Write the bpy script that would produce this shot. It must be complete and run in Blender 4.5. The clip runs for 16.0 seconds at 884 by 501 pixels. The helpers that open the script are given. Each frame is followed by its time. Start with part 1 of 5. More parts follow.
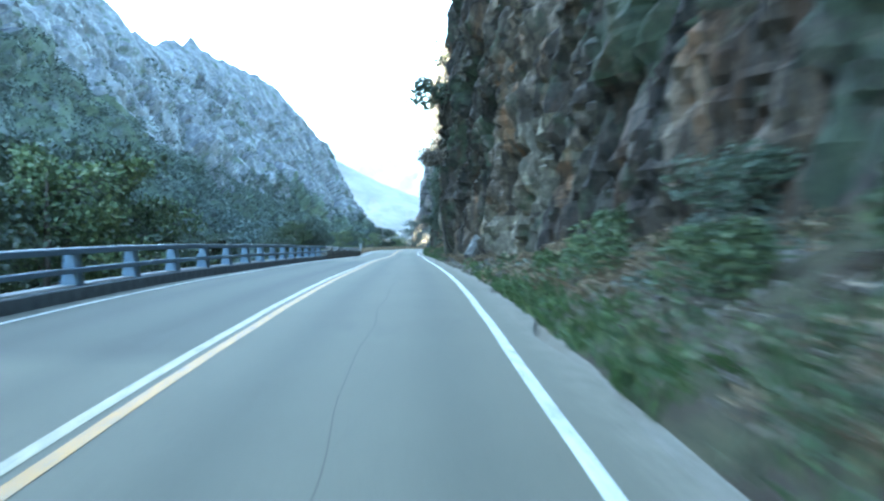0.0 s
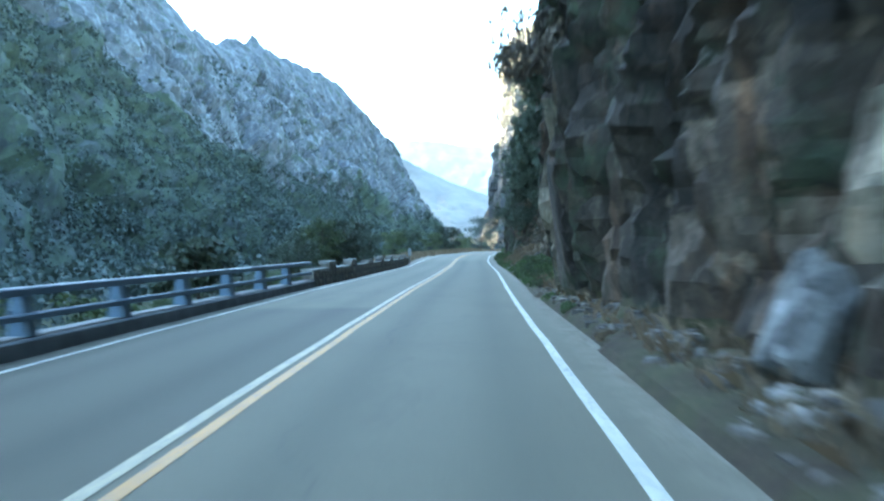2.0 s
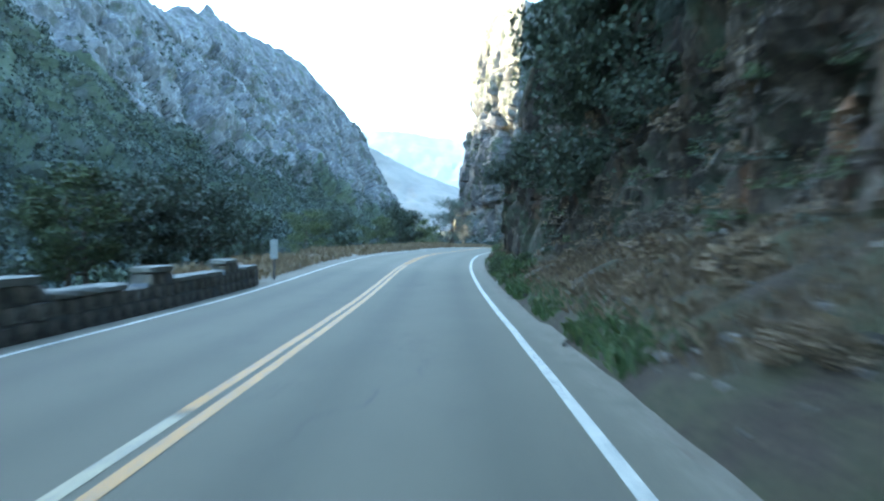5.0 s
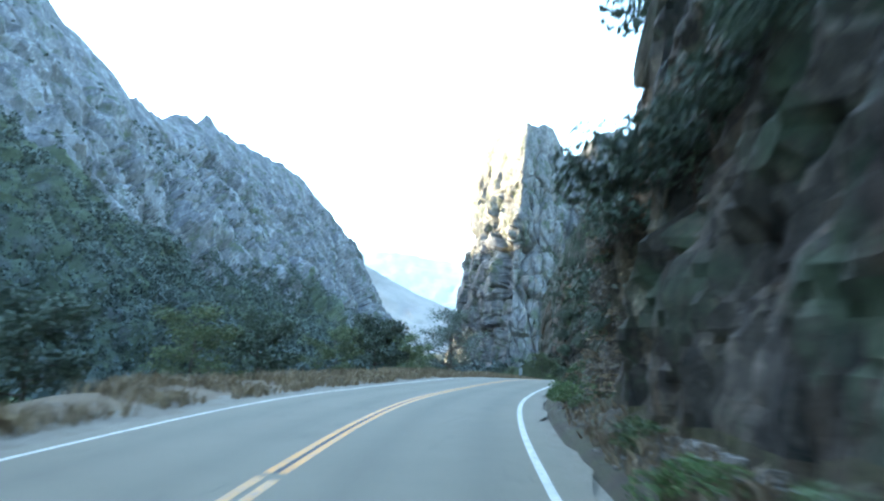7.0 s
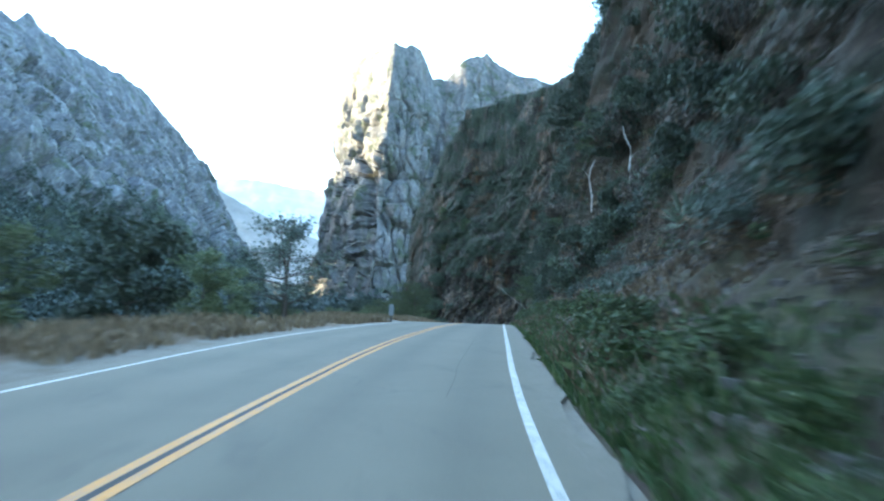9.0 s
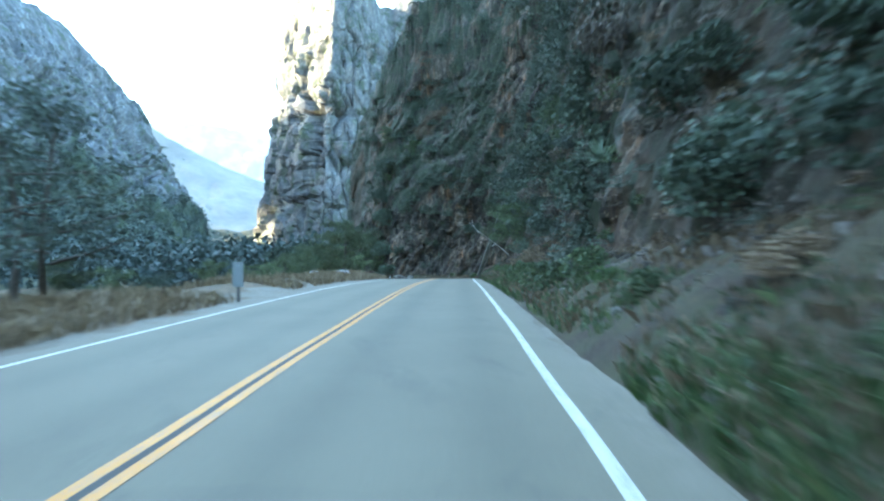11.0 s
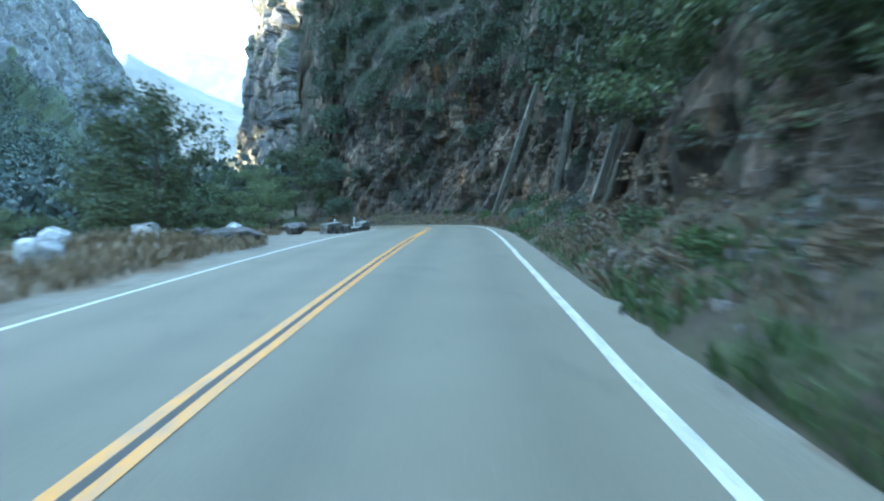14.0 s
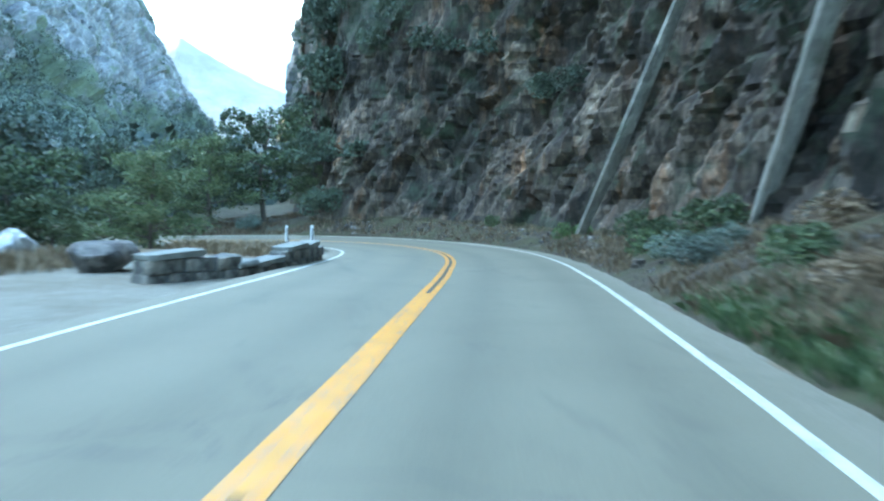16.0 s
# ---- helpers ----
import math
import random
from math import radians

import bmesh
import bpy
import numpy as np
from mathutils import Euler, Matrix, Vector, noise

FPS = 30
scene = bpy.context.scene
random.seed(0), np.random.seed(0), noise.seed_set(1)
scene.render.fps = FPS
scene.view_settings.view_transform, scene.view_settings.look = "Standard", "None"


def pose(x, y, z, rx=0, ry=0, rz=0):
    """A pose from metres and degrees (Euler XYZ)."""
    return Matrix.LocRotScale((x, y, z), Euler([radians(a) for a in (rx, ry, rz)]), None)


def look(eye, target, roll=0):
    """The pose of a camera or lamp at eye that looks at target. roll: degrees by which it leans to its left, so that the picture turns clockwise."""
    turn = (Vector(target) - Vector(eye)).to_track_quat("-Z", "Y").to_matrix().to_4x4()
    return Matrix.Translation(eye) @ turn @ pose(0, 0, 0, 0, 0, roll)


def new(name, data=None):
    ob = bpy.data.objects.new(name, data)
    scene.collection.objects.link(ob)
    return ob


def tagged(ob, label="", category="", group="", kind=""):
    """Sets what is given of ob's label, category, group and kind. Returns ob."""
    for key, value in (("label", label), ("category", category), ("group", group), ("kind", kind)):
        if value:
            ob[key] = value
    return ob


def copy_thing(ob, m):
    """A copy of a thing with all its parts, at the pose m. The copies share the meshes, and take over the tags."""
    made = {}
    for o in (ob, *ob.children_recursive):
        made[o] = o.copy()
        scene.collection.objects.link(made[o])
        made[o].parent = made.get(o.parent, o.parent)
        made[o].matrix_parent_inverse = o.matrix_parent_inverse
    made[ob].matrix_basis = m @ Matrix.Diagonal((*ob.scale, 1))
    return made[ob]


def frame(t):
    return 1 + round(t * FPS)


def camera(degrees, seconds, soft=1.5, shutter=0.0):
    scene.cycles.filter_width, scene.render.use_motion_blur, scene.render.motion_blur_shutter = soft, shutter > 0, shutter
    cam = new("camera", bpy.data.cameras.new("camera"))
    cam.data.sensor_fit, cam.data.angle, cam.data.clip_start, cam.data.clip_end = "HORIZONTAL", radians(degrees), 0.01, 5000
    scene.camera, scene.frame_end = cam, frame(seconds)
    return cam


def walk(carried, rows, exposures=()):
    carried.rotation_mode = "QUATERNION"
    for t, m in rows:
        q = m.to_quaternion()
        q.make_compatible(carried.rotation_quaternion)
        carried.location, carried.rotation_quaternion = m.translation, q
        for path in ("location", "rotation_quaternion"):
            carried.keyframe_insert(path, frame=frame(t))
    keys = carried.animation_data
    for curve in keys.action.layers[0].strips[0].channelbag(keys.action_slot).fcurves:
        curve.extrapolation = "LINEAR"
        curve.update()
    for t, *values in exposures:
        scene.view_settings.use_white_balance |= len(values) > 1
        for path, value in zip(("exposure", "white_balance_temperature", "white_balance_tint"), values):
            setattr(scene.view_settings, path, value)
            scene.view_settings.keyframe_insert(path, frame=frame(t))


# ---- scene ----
EXPOSURES = ((0.0, 4.42, 5400, -4), (0.5, 4.02, 5400, -4), (3.0, 4.14, 5400, -4), (6.0, 3.84, 5550, -3), (7.0, 3.95, 5650, -1), (8.5, 3.80, 5600, -1), (9.7, 4.00, 5500, -2), (12.0, 4.42, 5500, -7), (13.0, 4.62, 5600, -7), (13.5, 4.12, 5350, -7), (14.5, 4.46, 5550, -7), (16.0, 4.64, 5600, -7))
SHUTTER, SOFT = 0.62, 2.2
cam = camera(58.42, 16.0, SOFT, SHUTTER)
# seconds, x, y, z, tilt, lean, heading
PATH = (
    (0.0, 2.35, -0.00, 1.512, 90.09, 0.09, -2.06),
    (0.5, 2.29, 7.45, 1.776, 90.15, -0.02, 0.20),
    (1.0, 2.28, 14.92, 2.044, 91.57, 0.57, 1.76),
    (1.5, 2.36, 22.42, 2.202, 90.95, 1.73, 2.36),
    (2.0, 2.39, 29.83, 2.334, 90.00, 0.81, 2.93),
    (2.5, 2.46, 37.52, 2.375, 87.50, 2.07, 3.36),
    (3.0, 2.41, 45.46, 2.421, 87.38, 1.91, 2.28),
    (3.5, 2.31, 53.40, 2.519, 88.15, 2.35, 2.22),
    (4.5, 2.15, 69.28, 2.512, 89.03, 0.48, 1.20),
    (5.0, 2.04, 77.20, 2.532, 89.47, -0.45, 0.69),
    (5.8, 1.83, 89.77, 2.528, 90.18, -1.95, -0.13),
    (6.0, 1.79, 92.89, 2.601, 92.48, -3.82, -0.97),
    (6.5, 1.71, 100.65, 2.690, 95.85, -3.68, 0.11),
    (7.0, 1.75, 108.33, 2.805, 98.35, -2.21, 0.34),
    (7.5, 1.95, 115.94, 2.893, 95.03, 2.12, -1.16),
    (8.0, 2.28, 123.56, 3.097, 93.73, 0.59, -4.57),
    (8.5, 2.96, 131.18, 3.224, 93.79, -1.31, -5.67),
    (9.0, 3.99, 138.82, 3.332, 93.68, -1.83, -9.49),
    (9.5, 5.42, 146.46, 3.405, 90.86, -0.14, -11.16),
    (9.7, 6.07, 149.52, 3.435, 90.65, 0.54, -11.66),
    (10.5, 8.87, 161.92, 3.629, 89.89, 0.24, -12.26),
    (11.0, 10.68, 169.78, 3.607, 89.42, 0.05, -12.64),
    (11.8, 13.70, 182.54, 3.475, 88.67, -0.25, -13.25),
    (12.0, 14.48, 185.76, 3.426, 87.39, 1.14, -13.66),
    (12.5, 16.39, 193.88, 3.285, 85.95, 1.34, -14.68),
    (13.0, 18.41, 201.96, 3.144, 86.57, -1.02, -13.38),
    (13.5, 20.30, 209.94, 2.895, 86.47, -1.03, -12.01),
    (14.0, 22.18, 217.61, 2.636, 84.05, 1.41, -13.01),
    (14.5, 23.82, 224.80, 2.415, 84.08, 0.41, -12.52),
    (15.0, 25.42, 231.69, 2.159, 84.91, -0.72, -11.73),
    (15.5, 27.01, 238.44, 1.895, 84.35, -0.45, -10.82),
    (16.0, 28.58, 245.23, 1.570, 83.88, -1.27, -9.76),
)
walk(cam, [(t, pose(x, y, z, a, b, c)) for t, x, y, z, a, b, c in PATH], EXPOSURES)

# the road: every ten metres its curvature (per km, left positive) and height
ROAD_S = np.arange(-40, 361, 10.0)
CURVE = [-2.9, -2.5, -2.1, -1.6, -1.0, -0.1, 0.8, 0.6, 0.4, -1.1, -0.6, 0.7, 0.7, 0.3, -0.1, -1.9, -4.7, -6.4, -7.3, -4.2, -0.5, -0.1, -0.2, 0.1, -0.3, 0.1, -0.3, -1.0, -0.4, 0.9, 0.2, 5.8, 45.6, 60.4, 40.0, 0.0, -20.0, -20.0, -10.0, 0.0, 0.0]
RISE = [-1.58, -1.22, -0.85, -0.45, -0.0, 0.47, 0.74, 0.82, 0.9, 0.93, 0.98, 0.98, 1.02, 1.01, 1.0, 1.18, 1.44, 1.69, 1.79, 1.93, 2.11, 2.09, 2.02, 1.88, 1.7, 1.47, 1.15, 0.81, 0.44, 0.01, -0.52, -1.14, -1.76, -2.36, -2.97, -3.58, -4.16, -4.72, -5.25, -5.75, -6.23]
LANE_R, LANE_L = 3.40, 3.56

# ---------------- world, sun, light ----------------
SUN_AZ, SUN_EL = radians(-72), radians(14)      # clockwise from +y
world = bpy.data.worlds.new("sky")
scene.world = world
world.use_nodes = True
wn = world.node_tree
sky = wn.nodes.new("ShaderNodeTexSky")
sky.sky_type, sky.sun_disc = "NISHITA", False
sky.sun_elevation, sky.sun_rotation = SUN_EL, SUN_AZ
sky.dust_density, sky.air_density, sky.ozone_density = 2.0, 1.0, 1.0
wn.nodes["Background"].inputs["Strength"].default_value = 0.15
wn.links.new(sky.outputs["Color"], wn.nodes["Background"].inputs["Color"])
sun_data = bpy.data.lights.new("sun", "SUN")
sun_data.energy, sun_data.angle, sun_data.color = 2.2, radians(0.5), (1.0, 0.72, 0.42)
sun = new("sun", sun_data)
sun_way = Vector((math.sin(SUN_AZ) * math.cos(SUN_EL), math.cos(SUN_AZ) * math.cos(SUN_EL), math.sin(SUN_EL)))
sun.matrix_world = look(sun_way * 900, (0, 0, 0))

# ---------------- materials ----------------
def mat(name, rough=0.8, metal=0.0):
    m = bpy.data.materials.new(name)
    m.use_nodes = True
    b = m.node_tree.nodes["Principled BSDF"]
    b.inputs["Roughness"].default_value, b.inputs["Metallic"].default_value = rough, metal
    b.inputs["Specular IOR Level"].default_value = 0.3
    return m, m.node_tree, b


def node(t, kind, **sets):
    n = t.nodes.new(kind)
    for k, v in sets.items():
        n.inputs[k].default_value = v
    return n


def coords(t, scale=(1, 1, 1), turn=(0, 0, 0)):
    c = t.nodes.new("ShaderNodeTexCoord")
    m = t.nodes.new("ShaderNodeMapping")
    m.inputs["Scale"].default_value, m.inputs["Rotation"].default_value = scale, turn
    t.links.new(c.outputs["Object"], m.inputs["Vector"])
    return m.outputs["Vector"]


def noise_tex(t, vec, scale, detail=6, rough=0.6, distort=0.0):
    n = node(t, "ShaderNodeTexNoise", Scale=scale, Detail=detail, Roughness=rough, Distortion=distort)
    t.links.new(vec, n.inputs["Vector"])
    return n.outputs["Fac"]


def ramp(t, fac, stops):
    r = t.nodes.new("ShaderNodeValToRGB")
    e = r.color_ramp.elements
    while len(e) < len(stops):
        e.new(0.5)
    for k, (at, col) in zip(e, stops):
        k.position = at
        k.color = (*col, 1) if len(col) == 3 else col
    t.links.new(fac, r.inputs["Fac"])
    return r.outputs["Color"]


def grey(v):
    return (v, v, v)


def mix(t, fac, a, b, kind="MIX"):
    m = t.nodes.new("ShaderNodeMix")
    m.data_type, m.blend_type = "RGBA", kind
    for sock, v in ((m.inputs[0], fac), (m.inputs[6], a), (m.inputs[7], b)):
        if isinstance(v, (int, float)):
            sock.default_value = v
        elif isinstance(v, tuple):
            sock.default_value = (*v, 1)
        else:
            t.links.new(v, sock)
    return m.outputs[2]


def bump(t, b, fac, strength=0.5, distance=0.05):
    n = node(t, "ShaderNodeBump", Strength=strength, Distance=distance)
    t.links.new(fac, n.inputs["Height"])
    t.links.new(n.outputs["Normal"], b.inputs["Normal"])


def math_node(t, op, a, b):
    n = t.nodes.new("ShaderNodeMath")
    n.operation, n.use_clamp = op, True
    for sock, v in ((n.inputs[0], a), (n.inputs[1], b)):
        if isinstance(v, (int, float)):
            sock.default_value = v
        else:
            t.links.new(v, sock)
    return n.outputs[0]


def rock_material(name, dark, mid, pale, stain, scale=1.0, green=0.0, stain_amount=0.5, tone=0.75):
    """Fractured rock: tone by broad patches, grain, rusty streaks down the face, lichen."""
    m, t, b = mat(name, 0.85)
    v = coords(t)
    broad = noise_tex(t, v, 0.16 * scale, 5, 0.6, 0.6)
    fine = noise_tex(t, v, 1.3 * scale, 8, 0.68)
    streak = noise_tex(t, coords(t, (1, 1, 0.13)), 0.55 * scale, 6, 0.62, 0.4)
    col = ramp(t, fine, [(0.28, dark), (0.5, mid), (0.72, pale)])
    col = mix(t, ramp(t, broad, [(0.36, grey(0)), (0.6, grey(0.75))]), col, mix(t, 0.5, col, pale))
    st = ramp(t, streak, [(0.52, grey(0)), (0.66, grey(stain_amount))])
    col = mix(t, st, col, stain)
    # blocks of differing tone, parted by dark joints
    warp = node(t, "ShaderNodeTexNoise", Scale=0.8 * scale, Detail=4)
    t.links.new(v, warp.inputs["Vector"])
    shift = t.nodes.new("ShaderNodeVectorMath")
    shift.operation = "MULTIPLY_ADD"
    shift.inputs[1].default_value = (1.1 / scale,) * 3
    t.links.new(warp.outputs["Color"], shift.inputs[0])
    t.links.new(coords(t, (1, 1, 0.32), (0.12, 0.3, 0)), shift.inputs[2])
    cell = node(t, "ShaderNodeTexVoronoi", Scale=0.55 * scale)
    t.links.new(shift.outputs[0], cell.inputs["Vector"])
    col = mix(t, tone, col, ramp(t, cell.outputs["Color"], [(0.15, grey(0.35)), (0.5, grey(0.9)), (0.85, grey(1.7))]), "MULTIPLY")
    joint = t.nodes.new("ShaderNodeTexVoronoi")
    joint.feature = "DISTANCE_TO_EDGE"
    joint.inputs["Scale"].default_value = 0.55 * scale
    t.links.new(shift.outputs[0], joint.inputs["Vector"])
    col = mix(t, ramp(t, joint.outputs["Distance"], [(0.0, grey(0.6 * tone)), (0.025, grey(0))]), col, tuple(c * 0.4 for c in dark))
    chip = node(t, "ShaderNodeTexVoronoi", Scale=2.4 * scale, Randomness=1.0)
    t.links.new(shift.outputs[0], chip.inputs["Vector"])
    col = mix(t, 0.8 * tone, col, ramp(t, chip.outputs["Color"], [(0.1, grey(0.3)), (0.45, grey(0.85)), (0.7, grey(1.15)), (0.92, grey(2.0))]), "MULTIPLY")
    flake = node(t, "ShaderNodeTexVoronoi", Scale=7.0 * scale)
    t.links.new(shift.outputs[0], flake.inputs["Vector"])
    col = mix(t, 0.5 * tone, col, ramp(t, flake.outputs["Color"], [(0.1, grey(0.45)), (0.5, grey(1.0)), (0.9, grey(1.6))]), "MULTIPLY")
    wet = ramp(t, noise_tex(t, coords(t, (1, 1, 0.1)), 0.9 * scale, 5, 0.6), [(0.56, grey(0)), (0.7, grey(0.75))])
    col = mix(t, wet, col, dark)
    if green:
        g = ramp(t, noise_tex(t, v, 0.33 * scale, 9, 0.72), [(0.57 - 0.2 * green, grey(0)), (0.68 - 0.18 * green, grey(0.85))])
        col = mix(t, g, col, ramp(t, fine, [(0.3, (0.02, 0.031, 0.018)), (0.7, (0.056, 0.07, 0.04))]))
    t.links.new(col, b.inputs["Base Color"])
    rel = mix(t, 0.5, fine, noise_tex(t, v, 7 * scale, 6, 0.7))
    rel = mix(t, 0.55, rel, mix(t, 0.35, chip.outputs["Color"], flake.outputs["Color"]))
    bump(t, b, mix(t, ramp(t, joint.outputs["Distance"], [(0.0, grey(0.0)), (0.06, grey(0.55))]), rel, rel), 0.9, 0.15 / scale)
    return m


ROCK = rock_material("cliff_rock", (0.014, 0.012, 0.0105), (0.06, 0.046, 0.034), (0.16, 0.13, 0.096), (0.13, 0.064, 0.027), 1.5, 0.16, 0.75, 0.85)
ROCK_DARK = rock_material("dark_rock", (0.008, 0.0072, 0.006), (0.03, 0.0245, 0.019), (0.082, 0.068, 0.052), (0.07, 0.036, 0.017), 1.5, 0.3, 0.6, 0.85)
ROCK_GREEN = rock_material("overgrown_rock", (0.012, 0.013, 0.012), (0.05, 0.045, 0.037), (0.12, 0.108, 0.088), (0.1, 0.06, 0.03), 1.5, 0.75)
SLAB = rock_material("pale_slab_rock", (0.03, 0.026, 0.02), (0.098, 0.085, 0.063), (0.23, 0.2, 0.15), (0.14, 0.085, 0.045), 1.6, 0.1, 0.5, 0.65)
MOUNTAIN = rock_material("mountain_rock", (0.048, 0.052, 0.058), (0.08, 0.086, 0.096), (0.128, 0.132, 0.14), (0.09, 0.08, 0.072), 0.3, 0.25, 0.35, 0.5)
MOUNTAIN_GREEN = rock_material("overgrown_mountain_rock", (0.018, 0.022, 0.022), (0.034, 0.04, 0.039), (0.06, 0.066, 0.066), (0.07, 0.066, 0.056), 0.3, 0.95, 0.35, 0.4)
PEAK = rock_material("granite_peak", (0.036, 0.039, 0.043), (0.078, 0.082, 0.088), (0.16, 0.158, 0.156), (0.16, 0.13, 0.1), 0.22, 0.35, 0.4, 0.3)
BOULDER = rock_material("boulder_granite", (0.2, 0.2, 0.2), (0.42, 0.42, 0.41), (0.62, 0.61, 0.58), (0.35, 0.28, 0.2), 2.5, 0.0, 0.3)
SLAB_PALE = rock_material("pale_grey_slab_rock", (0.09, 0.088, 0.076), (0.19, 0.185, 0.158), (0.31, 0.3, 0.255), (0.16, 0.115, 0.07), 1.3, 0.12, 0.4, 0.5)
PALE_ROCK = rock_material("fresh_broken_rock", (0.05, 0.048, 0.045), (0.14, 0.135, 0.128), (0.3, 0.298, 0.288), (0.12, 0.09, 0.06), 2.2, 0.0, 0.6)
BOULDER_DARK = rock_material("brown_boulder", (0.05, 0.047, 0.043), (0.12, 0.11, 0.1), (0.24, 0.22, 0.2), (0.14, 0.1, 0.06), 2.0, 0.0, 0.4)
MASONRY = rock_material("masonry_stone", (0.09, 0.088, 0.08), (0.19, 0.183, 0.162), (0.31, 0.3, 0.27), (0.15, 0.11, 0.075), 2.2, 0.0, 0.5)


# haze over far mountains is painted in: pale colours plus a faint emission
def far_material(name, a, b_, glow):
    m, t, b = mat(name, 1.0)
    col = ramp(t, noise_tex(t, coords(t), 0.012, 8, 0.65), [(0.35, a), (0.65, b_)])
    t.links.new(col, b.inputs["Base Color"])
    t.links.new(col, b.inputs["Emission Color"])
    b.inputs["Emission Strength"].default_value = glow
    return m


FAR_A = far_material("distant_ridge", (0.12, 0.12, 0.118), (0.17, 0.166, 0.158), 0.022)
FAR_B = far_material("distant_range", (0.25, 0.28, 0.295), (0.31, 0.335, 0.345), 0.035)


def asphalt_material():
    m, t, b = mat("asphalt", 0.82)
    v = coords(t)
    fine = noise_tex(t, v, 60, 3, 0.7)
    broad = noise_tex(t, v, 0.35, 6, 0.6)
    lane = t.nodes.new("ShaderNodeAttribute")
    lane.attribute_name = "wear"
    col = ramp(t, fine, [(0.3, (0.111, 0.099, 0.069)), (0.7, (0.182, 0.164, 0.114))])
    col = mix(t, ramp(t, broad, [(0.35, grey(0)), (0.65, grey(0.4))]), col, (0.19, 0.172, 0.121))
    col = mix(t, lane.outputs["Fac"], col, (0.062, 0.06, 0.044))
    patch = noise_tex(t, coords(t, (1, 0.25, 1)), 1.1, 6, 0.7)
    col = mix(t, ramp(t, patch, [(0.56, grey(0)), (0.7, grey(0.45))]), col, (0.085, 0.078, 0.06))
    # grit and dust beside the edge lines
    edge = t.nodes.new("ShaderNodeAttribute")
    edge.attribute_name = "grit"
    dust = math_node(t, "MULTIPLY", edge.outputs["Fac"], ramp(t, noise_tex(t, v, 2.6, 8, 0.75), [(0.36, grey(0)), (0.56, grey(1))]))
    col = mix(t, dust, col, ramp(t, noise_tex(t, v, 26, 5, 0.75), [(0.3, (0.1, 0.086, 0.06)), (0.7, (0.25, 0.225, 0.17))]))
    # hairline cracks, sealed with tar in places
    w = t.nodes.new("ShaderNodeTexVoronoi")
    w.feature = "DISTANCE_TO_EDGE"
    w.inputs["Scale"].default_value = 0.16
    warp = node(t, "ShaderNodeTexNoise", Scale=0.9, Detail=5)
    t.links.new(v, warp.inputs["Vector"])
    add = t.nodes.new("ShaderNodeVectorMath")
    t.links.new(v, add.inputs[0])
    t.links.new(warp.outputs["Color"], add.inputs[1])
    t.links.new(add.outputs[0], w.inputs["Vector"])
    crack = ramp(t, w.outputs["Distance"], [(0.0, grey(0.55)), (0.004, grey(0.0))])
    crack = math_node(t, "MULTIPLY", crack, ramp(t, noise_tex(t, v, 0.11, 2), [(0.5, grey(0)), (0.62, grey(1))]))
    col = mix(t, crack, col, (0.05, 0.05, 0.052))
    t.links.new(col, b.inputs["Base Color"])
    bump(t, b, fine, 0.35, 0.006)
    return m


ASPHALT = asphalt_material()


def paint_material(name, colour, worn):
    m, t, b = mat(name, 0.6)
    v = coords(t)
    w = ramp(t, noise_tex(t, v, 9, 8, 0.75), [(0.5 - worn, grey(1)), (0.66 - worn, grey(0.0))])
    shade = ramp(t, noise_tex(t, v, 1.5, 4), [(0.3, tuple(c * 0.8 for c in colour)), (0.7, colour)])
    t.links.new(mix(t, w, shade, (0.16, 0.16, 0.155)), b.inputs["Base Color"])
    return m


WHITE_PAINT = paint_material("white_road_paint", (0.6, 0.57, 0.48), 0.14)
YELLOW_PAINT = paint_material("yellow_road_paint", (0.6, 0.25, 0.012), 0.15)
OLD_YELLOW = paint_material("faded_yellow_paint", (0.5, 0.255, 0.06), 0.14)
FILL_YELLOW = paint_material("patched_yellow_paint", (0.58, 0.26, 0.02), 0.2)
OLD_WHITE = paint_material("worn_pale_paint", (0.42, 0.35, 0.21), 0.12)
TAR = mat("black_line_gap", 0.8)[0]
TAR.node_tree.nodes["Principled BSDF"].inputs["Base Color"].default_value = (0.055, 0.05, 0.042, 1)


CRACK = mat("hairline_crack", 0.9)[0]
CRACK.node_tree.nodes["Principled BSDF"].inputs["Base Color"].default_value = (0.095, 0.087, 0.064, 1)


